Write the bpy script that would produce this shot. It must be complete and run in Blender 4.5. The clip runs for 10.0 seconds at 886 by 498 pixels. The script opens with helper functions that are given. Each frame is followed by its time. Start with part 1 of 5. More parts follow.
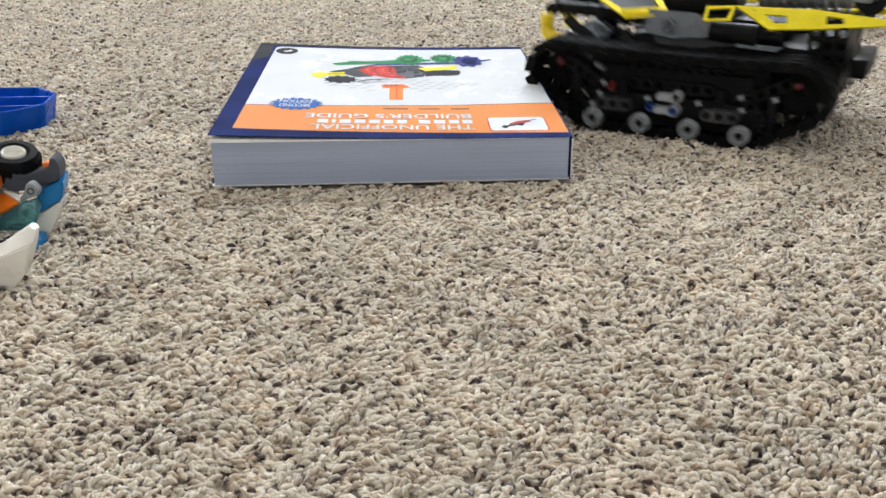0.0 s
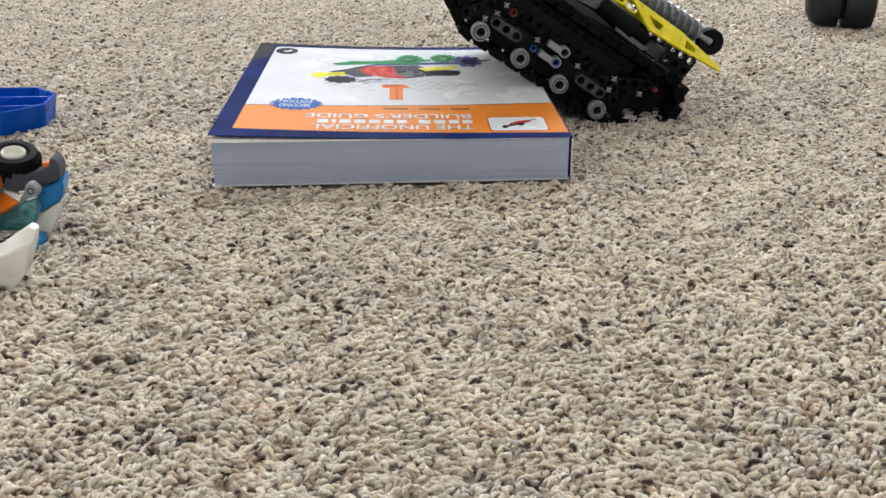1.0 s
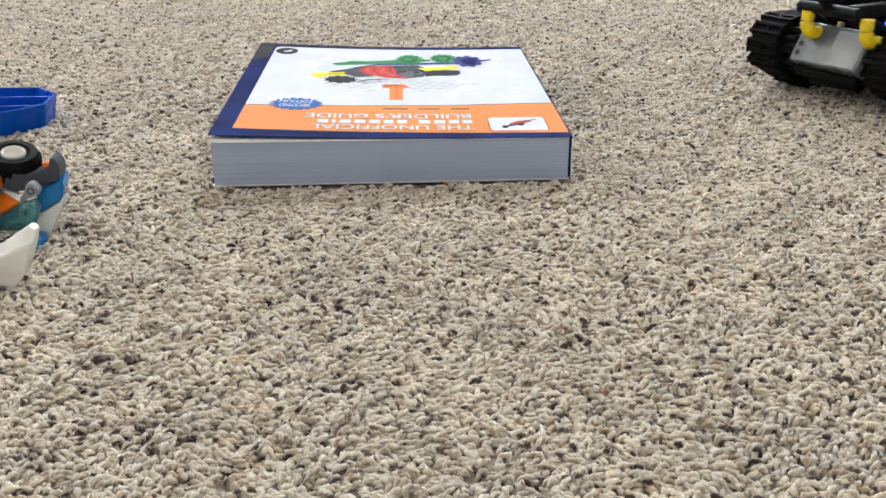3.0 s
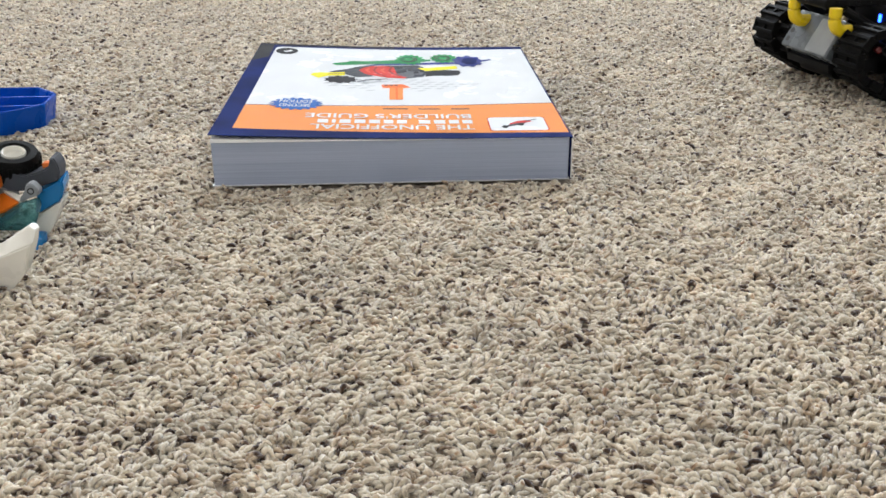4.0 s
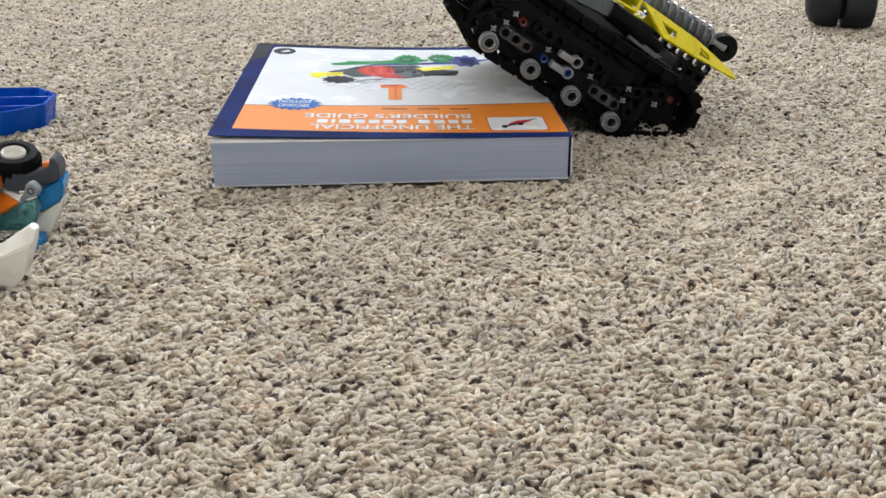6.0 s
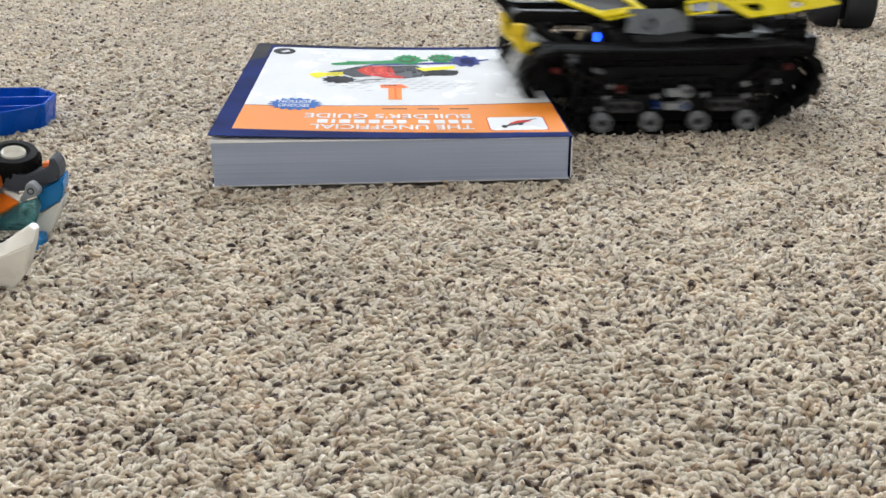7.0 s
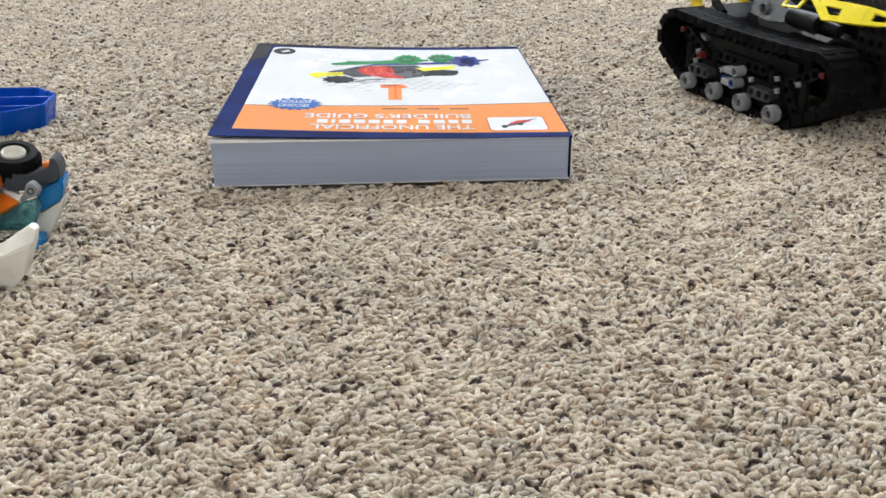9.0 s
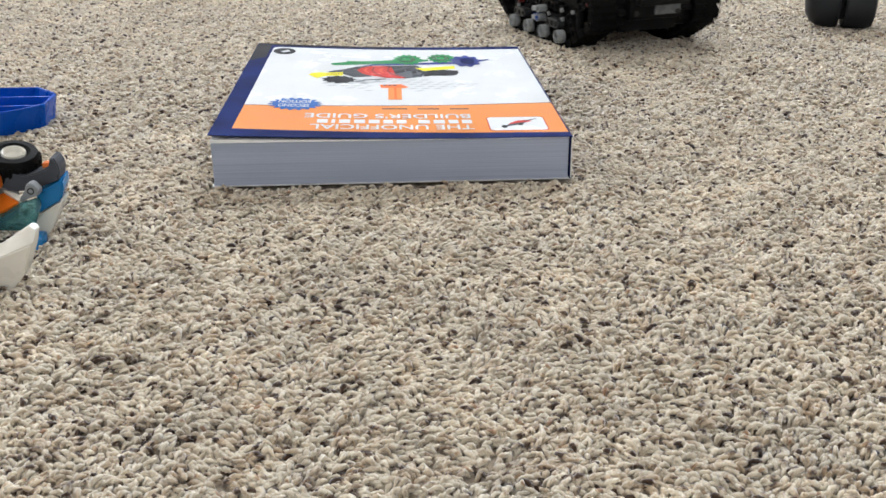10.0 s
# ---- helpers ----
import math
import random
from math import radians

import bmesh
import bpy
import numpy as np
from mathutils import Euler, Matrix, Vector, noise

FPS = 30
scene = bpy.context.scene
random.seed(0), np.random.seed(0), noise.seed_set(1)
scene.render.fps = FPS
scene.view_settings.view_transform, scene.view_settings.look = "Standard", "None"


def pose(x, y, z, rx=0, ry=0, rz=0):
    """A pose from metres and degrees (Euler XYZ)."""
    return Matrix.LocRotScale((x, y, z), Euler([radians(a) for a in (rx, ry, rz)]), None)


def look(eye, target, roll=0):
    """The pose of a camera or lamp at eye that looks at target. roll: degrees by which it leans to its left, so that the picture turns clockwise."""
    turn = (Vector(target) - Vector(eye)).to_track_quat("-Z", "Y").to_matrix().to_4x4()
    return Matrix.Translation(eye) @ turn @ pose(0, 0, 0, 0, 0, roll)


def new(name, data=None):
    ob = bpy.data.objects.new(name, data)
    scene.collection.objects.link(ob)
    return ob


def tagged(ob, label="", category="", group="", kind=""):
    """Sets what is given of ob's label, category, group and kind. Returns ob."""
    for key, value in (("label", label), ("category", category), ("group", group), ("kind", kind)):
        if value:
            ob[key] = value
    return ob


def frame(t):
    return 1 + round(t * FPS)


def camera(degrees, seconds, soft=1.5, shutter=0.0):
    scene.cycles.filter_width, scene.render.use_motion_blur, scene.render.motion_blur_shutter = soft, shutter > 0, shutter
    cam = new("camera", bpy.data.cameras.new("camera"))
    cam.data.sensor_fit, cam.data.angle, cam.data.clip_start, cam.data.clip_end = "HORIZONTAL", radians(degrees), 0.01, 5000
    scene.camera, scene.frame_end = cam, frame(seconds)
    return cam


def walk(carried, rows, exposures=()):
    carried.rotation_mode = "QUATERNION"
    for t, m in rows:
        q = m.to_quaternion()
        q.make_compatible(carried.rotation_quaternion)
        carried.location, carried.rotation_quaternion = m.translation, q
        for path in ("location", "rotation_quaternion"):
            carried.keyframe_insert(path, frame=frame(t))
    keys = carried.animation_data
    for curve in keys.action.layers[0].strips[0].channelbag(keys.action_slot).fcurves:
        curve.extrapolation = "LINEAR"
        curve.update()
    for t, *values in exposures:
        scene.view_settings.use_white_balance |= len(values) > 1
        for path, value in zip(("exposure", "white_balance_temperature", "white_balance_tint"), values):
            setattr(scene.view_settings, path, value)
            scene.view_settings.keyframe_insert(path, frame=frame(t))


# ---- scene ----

# ---- camera ----
cam = camera(47.1, 10.0, soft=1.58, shutter=0.5)
EYE = Vector((0.0043, -0.5485, 0.187))
TILT, TURN = 0.3936, 0.0440
AIM = EYE + Vector((math.sin(TURN) * math.cos(TILT), math.cos(TURN) * math.cos(TILT), -math.sin(TILT)))
walk(cam, [(0, look(EYE, AIM, -0.4)), (10, look(EYE, AIM, -0.4))])

# ---- world, light ----
scene.view_settings.exposure = 0.0
world = bpy.data.worlds.new("world")
scene.world = world
world.use_nodes = True
sky = world.node_tree.nodes.new("ShaderNodeTexSky")
sky.sky_type, sky.sun_disc, sky.sun_elevation, sky.sun_rotation = "NISHITA", False, radians(40), radians(150)
world.node_tree.links.new(sky.outputs[0], world.node_tree.nodes["Background"].inputs[0])
world.node_tree.nodes["Background"].inputs[1].default_value = 0.12


def area(name, m, sx, sy, watts, colour):
    light = bpy.data.lights.new(name, "AREA")
    light.shape, light.size, light.size_y, light.energy, light.color = "RECTANGLE", sx, sy, watts, colour
    ob = new(name, light)
    ob.matrix_world = m
    return ob


# daylight in the three window openings
area("window_light_north", look((0.3, 2.44, 1.72), (0.3, 0.0, 0.50)), 2.3, 0.95, 120, (0.84, 0.912, 1.0))
area("window_light_west", look((-2.44, 0.6, 1.45), (0.0, 0.3, 0.3)), 1.3, 1.4, 26, (1.0, 0.95, 0.87))
area("window_light_south", look((0.2, -2.44, 1.55), (0.1, 0.2, 0.2)), 2.2, 1.2, 11, (1.0, 0.97, 0.93))


# ---- materials ----
def material(name, colour, rough=0.5, metal=0.0, var=0.0, scale=40.0, bump=0.0, bscale=200.0, coat=0.0, rand=0.0, transmission=0.0, emit=0.0, ior=1.5, spec=0.5):
    m = bpy.data.materials.new(name)
    m.use_nodes = True
    nt = m.node_tree
    n, l = nt.nodes, nt.links
    b = n["Principled BSDF"]
    b.inputs["Base Color"].default_value = (*colour, 1)
    b.inputs["Roughness"].default_value = rough
    b.inputs["Metallic"].default_value = metal
    b.inputs["Coat Weight"].default_value = coat
    b.inputs["Transmission Weight"].default_value = transmission
    b.inputs["IOR"].default_value = ior
    b.inputs["Specular IOR Level"].default_value = spec
    if emit:
        b.inputs["Emission Color"].default_value = (*colour, 1)
        b.inputs["Emission Strength"].default_value = emit
    tc = n.new("ShaderNodeTexCoord")
    if var or rand:
        noise_a = n.new("ShaderNodeTexNoise")
        noise_a.inputs["Scale"].default_value = scale
        noise_a.inputs["Detail"].default_value = 6
        l.new(tc.outputs["Object"], noise_a.inputs["Vector"])
        hsv = n.new("ShaderNodeHueSaturation")
        hsv.inputs["Color"].default_value = (*colour, 1)
        rng = n.new("ShaderNodeMapRange")
        rng.inputs["From Min"].default_value, rng.inputs["From Max"].default_value = 0.3, 0.7
        rng.inputs["To Min"].default_value, rng.inputs["To Max"].default_value = 1 - var, 1 + var
        l.new(noise_a.outputs["Fac"], rng.inputs["Value"])
        value = rng.outputs["Result"]
        if rand:
            info = n.new("ShaderNodeObjectInfo")
            add = n.new("ShaderNodeMath")
            add.operation = "MULTIPLY_ADD"
            add.inputs[1].default_value, add.inputs[2].default_value = rand, -rand / 2
            l.new(info.outputs["Random"], add.inputs[0])
            both = n.new("ShaderNodeMath")
            l.new(value, both.inputs[0])
            l.new(add.outputs[0], both.inputs[1])
            value = both.outputs[0]
        l.new(value, hsv.inputs["Value"])
        l.new(hsv.outputs["Color"], b.inputs["Base Color"])
        rr = n.new("ShaderNodeMapRange")
        rr.inputs["To Min"].default_value, rr.inputs["To Max"].default_value = max(0.02, rough - 0.12), min(1, rough + 0.12)
        l.new(noise_a.outputs["Fac"], rr.inputs["Value"])
        l.new(rr.outputs["Result"], b.inputs["Roughness"])
    if bump:
        noise_b = n.new("ShaderNodeTexNoise")
        noise_b.inputs["Scale"].default_value = bscale
        noise_b.inputs["Detail"].default_value = 4
        l.new(tc.outputs["Object"], noise_b.inputs["Vector"])
        bp = n.new("ShaderNodeBump")
        bp.inputs["Strength"].default_value = bump
        bp.inputs["Distance"].default_value = 0.001
        l.new(noise_b.outputs["Fac"], bp.inputs["Height"])
        l.new(bp.outputs["Normal"], b.inputs["Normal"])
    return m


def pile_material():
    """Beige flecked yarn: a colour per tuft, fibres along it."""
    m = material("carpet_yarn", (0.5, 0.43, 0.36), 0.95)
    n, l = m.node_tree.nodes, m.node_tree.links
    b = n["Principled BSDF"]
    geo = n.new("ShaderNodeNewGeometry")
    ramp = n.new("ShaderNodeValToRGB")
    ramp.color_ramp.interpolation = "LINEAR"
    stops = [(0.0, (0.060, 0.035, 0.024)), (0.145, (0.120, 0.078, 0.055)), (0.205, (0.45, 0.35, 0.258)), (0.32, (0.72, 0.632, 0.497)),
             (0.60, (0.79, 0.705, 0.568)), (0.86, (0.86, 0.795, 0.665)), (0.94, (0.64, 0.48, 0.32)), (1.0, (0.46, 0.30, 0.20))]
    while len(ramp.color_ramp.elements) < len(stops):
        ramp.color_ramp.elements.new(0.5)
    for e, (p, c) in zip(ramp.color_ramp.elements, stops):
        e.position, e.color = p, (*c, 1)
    tc = n.new("ShaderNodeTexCoord")
    fleck = n.new("ShaderNodeTexNoise")
    fleck.inputs["Scale"].default_value, fleck.inputs["Detail"].default_value = 200, 3
    l.new(tc.outputs["Object"], fleck.inputs["Vector"])
    shift = n.new("ShaderNodeMath")
    shift.operation = "MULTIPLY_ADD"
    shift.inputs[1].default_value, shift.inputs[2].default_value = 1.35, -0.51
    l.new(fleck.outputs["Fac"], shift.inputs[0])
    tone = n.new("ShaderNodeMath")
    tone.operation = "MULTIPLY_ADD"
    tone.inputs[1].default_value = 0.66
    l.new(geo.outputs["Random Per Island"], tone.inputs[0])
    l.new(shift.outputs[0], tone.inputs[2])
    l.new(tone.outputs[0], ramp.inputs[0])
    big = n.new("ShaderNodeTexNoise")
    big.inputs["Scale"].default_value, big.inputs["Detail"].default_value = 62, 4
    l.new(tc.outputs["Object"], big.inputs["Vector"])
    fine = n.new("ShaderNodeTexNoise")
    fine.inputs["Scale"].default_value, fine.inputs["Detail"].default_value = 1500, 2
    l.new(tc.outputs["Object"], fine.inputs["Vector"])
    mr = n.new("ShaderNodeMapRange")
    mr.inputs["From Min"].default_value, mr.inputs["From Max"].default_value = 0.3, 0.7
    mr.inputs["To Min"].default_value, mr.inputs["To Max"].default_value = 0.85, 1.16
    l.new(big.outputs["Fac"], mr.inputs["Value"])
    mf = n.new("ShaderNodeMapRange")
    mf.inputs["From Min"].default_value, mf.inputs["From Max"].default_value = 0.3, 0.7
    mf.inputs["To Min"].default_value, mf.inputs["To Max"].default_value = 0.88, 1.1
    l.new(fine.outputs["Fac"], mf.inputs["Value"])
    # trodden and brushed areas, a hand's width across
    wide, mw, both = n.new("ShaderNodeTexNoise"), n.new("ShaderNodeMapRange"), n.new("ShaderNodeMath")
    wide.inputs["Scale"].default_value, wide.inputs["Detail"].default_value = 17, 3
    l.new(tc.outputs["Object"], wide.inputs["Vector"])
    mw.inputs["From Min"].default_value, mw.inputs["From Max"].default_value = 0.32, 0.68
    mw.inputs["To Min"].default_value, mw.inputs["To Max"].default_value = 0.95, 1.16
    l.new(wide.outputs["Fac"], mw.inputs["Value"])
    both.operation = "MULTIPLY"
    l.new(mr.outputs["Result"], both.inputs[0])
    l.new(mw.outputs["Result"], both.inputs[1])
    mul = n.new("ShaderNodeMath")
    mul.operation = "MULTIPLY"
    l.new(both.outputs[0], mul.inputs[0])
    l.new(mf.outputs["Result"], mul.inputs[1])
    # strands of tan and grey-brown yarn in loose patches
    patch = n.new("ShaderNodeTexNoise")
    patch.inputs["Scale"].default_value, patch.inputs["Detail"].default_value = 95, 4
    l.new(tc.outputs["Object"], patch.inputs["Vector"])
    pr = n.new("ShaderNodeMapRange")
    pr.inputs["From Min"].default_value, pr.inputs["From Max"].default_value = 0.50, 0.66
    pr.inputs["To Max"].default_value = 0.85
    l.new(patch.outputs["Fac"], pr.inputs["Value"])
    dye = n.new("ShaderNodeMix")
    dye.data_type, dye.blend_type = "RGBA", "MULTIPLY"
    dye.inputs[7].default_value = (0.76, 0.66, 0.57, 1)
    l.new(pr.outputs["Result"], dye.inputs[0])
    l.new(ramp.outputs["Color"], dye.inputs[6])
    hsv = n.new("ShaderNodeHueSaturation")
    l.new(dye.outputs[2], hsv.inputs["Color"])
    l.new(mul.outputs[0], hsv.inputs["Value"])
    l.new(hsv.outputs["Color"], b.inputs["Base Color"])
    b.inputs["Sheen Weight"].default_value = 0.75
    b.inputs["Sheen Tint"].default_value = (0.93, 0.95, 1.0, 1)
    b.inputs["Specular IOR Level"].default_value = 0.15
    bp = n.new("ShaderNodeBump")
    bp.inputs["Strength"].default_value, bp.inputs["Distance"].default_value = 0.5, 0.0004
    l.new(fine.outputs["Fac"], bp.inputs["Height"])
    l.new(bp.outputs["Normal"], b.inputs["Normal"])
    # light soaks through the loose fibres
    soak, mix = n.new("ShaderNodeBsdfTranslucent"), n.new("ShaderNodeMixShader")
    l.new(hsv.outputs["Color"], soak.inputs["Color"])
    mix.inputs[0].default_value = 0.22
    l.new(b.outputs[0], mix.inputs[1])
    l.new(soak.outputs[0], mix.inputs[2])
    l.new(mix.outputs[0], n["Material Output"].inputs["Surface"])
    return m


YARN = pile_material()
BACKING = material("carpet_backing", (0.42, 0.355, 0.28), 0.95, var=0.35, scale=300, bump=1.0, bscale=350)
PAINT = material("wall_paint", (0.50, 0.49, 0.47), 0.8, var=0.03, scale=6, bump=0.2, bscale=300)
CEILING = material("ceiling_paint", (0.82, 0.81, 0.79), 0.9, var=0.02, scale=5, bump=0.3, bscale=250)
GLASS = material("window_glass", (1, 1, 1), 0.02, transmission=1.0)
TRIM = material("white_trim", (0.8, 0.79, 0.77), 0.4, var=0.03, scale=20)
BLACK = material("black_plastic", (0.0080, 0.0080, 0.0086), 0.40, var=0.3, scale=90, bump=0.05, bscale=900, spec=0.07)
RUBBER = material("black_track", (0.0068, 0.0068, 0.0071), 0.55, var=0.35, scale=160, bump=0.15, bscale=900, rand=0.3, spec=0.035)
GREY = material("light_grey_plastic", (0.27, 0.288, 0.300), 0.33, var=0.08, scale=120, bump=0.03, bscale=700)
PANEL = material("blue_grey_panel", (0.12, 0.135, 0.15), 0.28, var=0.1, scale=60, bump=0.03, bscale=600)
DARK = material("dark_grey_plastic", (0.032, 0.034, 0.037), 0.35, var=0.12, scale=110, bump=0.03, bscale=700)
YELLOW = material("yellow_plastic", (0.80, 0.58, 0.01), 0.3, var=0.06, scale=80, bump=0.03, bscale=700)
ACID = material("yellow_sticker", (0.84, 0.71, 0.006), 0.25, var=0.06, scale=80)
RED = material("red_plastic", (0.10, 0.006, 0.006), 0.35, var=0.1, scale=90)
BLUEPIN = material("blue_pin", (0.01, 0.05, 0.24), 0.3, var=0.1, scale=90)
TAN = material("tan_plastic", (0.55, 0.44, 0.24), 0.35, var=0.08, scale=90)
SPRING = material("spring_steel", (0.22, 0.22, 0.23), 0.32, 0.7, var=0.2, scale=200)
LED = material("blue_light", (0.01, 0.06, 1.0), 0.3, emit=14.0)
HOLE = material("hole_dark", (0.004, 0.004, 0.004), 0.6, var=0.2, scale=100)


# ---- mesh helpers ----
def part(name, bm, mat, parent=None, label="", smooth=True, angle=35):
    me = bpy.data.meshes.new(name)
    bmesh.ops.recalc_face_normals(bm, faces=bm.faces[:])
    bm.to_mesh(me)
    bm.free()
    me.materials.append(mat)
    if smooth:
        me.shade_smooth()
        me.set_sharp_from_angle(angle=radians(angle))
    ob = new(name, me)
    if parent is not None:
        ob.parent = parent
    if label:
        tagged(ob, label)
    return ob


def again(ob, m, name=None, parent=None):
    """Another object on the same mesh."""
    other = new(name or ob.name.split(".")[0], ob.data)
    other.parent = parent if parent is not None else ob.parent
    other.matrix_basis = m
    return other


def add_box(bm, size, m=None, bevel=0.0, seg=2):
    got = bmesh.ops.create_cube(bm, size=1.0)
    verts = got["verts"]
    bmesh.ops.scale(bm, vec=size, verts=verts)
    if bevel:
        edges = list({e for v in verts for e in v.link_edges})
        got = bmesh.ops.bevel(bm, geom=edges, offset=bevel, segments=seg, affect="EDGES", profile=0.6)
        verts = list({v for f in got["faces"] for v in f.verts} | {v for v in verts if v.is_valid})
    if m is not None:
        bmesh.ops.transform(bm, matrix=m, verts=verts)
    return verts


def add_prism(bm, outline, y0, y1, m=None):
    """A plate in the x-z plane from y0 to y1, with straight sides."""
    front, back = [bm.verts.new((x, y0, z)) for x, z in outline], [bm.verts.new((x, y1, z)) for x, z in outline]
    made = front + back
    bm.faces.new(front)
    bm.faces.new(back[::-1])
    k = len(outline)
    for i in range(k):
        bm.faces.new((front[i], back[i], back[(i + 1) % k], front[(i + 1) % k]))
    if m is not None:
        bmesh.ops.transform(bm, matrix=m, verts=made)
    return made


def add_lathe(bm, profile, m=None, n=24, cap=True):
    """Turns (radius, height) about local z."""
    rings = []
    made = []
    for r, h in profile:
        ring = [bm.verts.new((r * math.cos(2 * math.pi * i / n), r * math.sin(2 * math.pi * i / n), h)) for i in range(n)]
        rings.append(ring)
        made += ring
    for a, b in zip(rings, rings[1:]):
        for i in range(n):
            bm.faces.new((a[i], a[(i + 1) % n], b[(i + 1) % n], b[i]))
    if cap:
        bm.faces.new(rings[0][::-1])
        bm.faces.new(rings[-1])
    if m is not None:
        bmesh.ops.transform(bm, matrix=m, verts=made)
    return made


def add_tube(bm, points, radius, n=10, cap=True):
    """A round bar along points; radius a number or one per point."""
    pts = [Vector(p) for p in points]
    radii = radius if isinstance(radius, (list, tuple)) else [radius] * len(pts)
    rings = []
    for i, p in enumerate(pts):
        d = (pts[min(i + 1, len(pts) - 1)] - pts[max(i - 1, 0)]).normalized()
        q = d.to_track_quat("Z", "Y")
        rings.append([bm.verts.new(p + q @ Vector((radii[i] * math.cos(2 * math.pi * k / n), radii[i] * math.sin(2 * math.pi * k / n), 0))) for k in range(n)])
    for a, b in zip(rings, rings[1:]):
        for k in range(n):
            bm.faces.new((a[k], a[(k + 1) % n], b[(k + 1) % n], b[k]))
    if cap:
        bm.faces.new(rings[0][::-1])
        bm.faces.new(rings[-1])


def thing(name, label, category, m=None, group="", kind=""):
    ob = new(name)
    ob.empty_display_size = 0.02
    if m is not None:
        ob.matrix_basis = m
    return tagged(ob, label, category, group, kind)


SIDEWAYS = Matrix.Rotation(radians(-90), 4, "X")   # local z becomes +y

# ---- the room ----
def slab(name, x0, x1, y0, y1, z0, z1, mat, label, category):
    bm = bmesh.new()
    add_box(bm, (x1 - x0, y1 - y0, z1 - z0), Matrix.Translation(((x0 + x1) / 2, (y0 + y1) / 2, (z0 + z1) / 2)))
    ob = part(name, bm, mat, smooth=False)
    return tagged(ob, label, category, kind="structure")


def wall_with_window(name, span0, span1, at, axis, hole, label):
    """A wall 0.12 m thick with one opening (s0, s1, z0, z1)."""
    s0, s1, z0, z1 = hole
    bm = bmesh.new()
    for a, b, c, d in ((span0, s0, 0, 2.4), (s1, span1, 0, 2.4), (s0, s1, 0, z0), (s0, s1, z1, 2.4)):
        size, mid = (b - a, 0.12, d - c), ((a + b) / 2, at + 0.06, (c + d) / 2)
        if axis == "y":
            size, mid = (0.12, b - a, d - c), (at - 0.06, (a + b) / 2, (c + d) / 2)
        add_box(bm, size, Matrix.Translation(mid))
    return tagged(part(name, bm, PAINT, smooth=False), label, "wall", kind="structure")


def window(name, s0, s1, z0, z1, at, axis):
    m = Matrix.Identity(4) if axis == "x" else Matrix.Rotation(radians(90), 4, "Z")
    place = Matrix.Translation((0, at, 0)) if axis == "x" else Matrix.Translation((at, 0, 0)) @ m
    ob = thing(name, "white framed window with clear glass in the wall", "window", place, kind="structure")
    bm = bmesh.new()
    w = 0.05
    for a, b, c, d in ((s0, s1, z0, z0 + w), (s0, s1, z1 - w, z1), (s0, s0 + w, z0 + w, z1 - w), (s1 - w, s1, z0 + w, z1 - w), ((s0 + s1) / 2 - w / 2, (s0 + s1) / 2 + w / 2, z0 + w, z1 - w)):
        add_box(bm, (b - a, 0.05, d - c), Matrix.Translation(((a + b) / 2, 0, (c + d) / 2)))
    part("window_frame", bm, TRIM, ob, smooth=False)
    for a, b in ((s0 + w, (s0 + s1) / 2 - w / 2), ((s0 + s1) / 2 + w / 2, s1 - w)):
        bm = bmesh.new()
        add_box(bm, (b - a, 0.006, z1 - z0 - 2 * w), Matrix.Translation(((a + b) / 2, 0, (z0 + z1) / 2)))
        pane = part("pane", bm, GLASS, ob, smooth=False)
        pane.visible_shadow = False


BASE = -0.0028
slab("floor", -2.5, 2.5, -2.5, 2.5, -0.10, BASE, BACKING, "beige carpet backing over the whole room floor", "floor")
slab("ceiling", -2.62, 2.62, -2.62, 2.62, 2.4, 2.5, CEILING, "plain white painted ceiling", "ceiling")
wall_with_window("wall_north", -2.62, 2.62, 2.5, "x", (-0.9, 1.5, 1.22, 2.22), "plain off-white painted wall with a window")
wall_with_window("wall_west", -2.5, 2.5, -2.5, "y", (-0.1, 1.3, 0.7, 2.2), "plain off-white painted wall with a window")
slab("wall_east", 2.5, 2.62, -2.5, 2.5, -0.1, 2.4, PAINT, "plain off-white painted wall", "wall")
wall_with_window("wall_south", -2.62, 2.62, -2.62, "x", (-0.95, 1.35, 0.9, 2.2), "plain off-white painted wall with a window")
window("window_1", -0.9, 1.5, 1.22, 2.22, 2.56, "x")
window("window_3", -0.95, 1.35, 0.9, 2.2, -2.56, "x")
window("window_2", -0.1, 1.3, 0.7, 2.2, -2.56, "y")
slab("ground", -40, 40, -40, 40, -0.9, -0.8, BACKING, "dull ground outside the windows", "ground")


# ---- the carpet ----
def flow(x, y, s, seed):
    """Smooth noise on arrays: a few crossed sines with drifting phase."""
    out = np.zeros_like(x)
    rs = np.random.RandomState(seed)
    for _ in range(9):
        a, k, p = rs.uniform(0, 2 * np.pi), rs.uniform(0.6, 1.7) / s, rs.uniform(0, 6.28)
        out += np.sin((x * np.cos(a) + y * np.sin(a)) * k + p)
    return out / 3.0


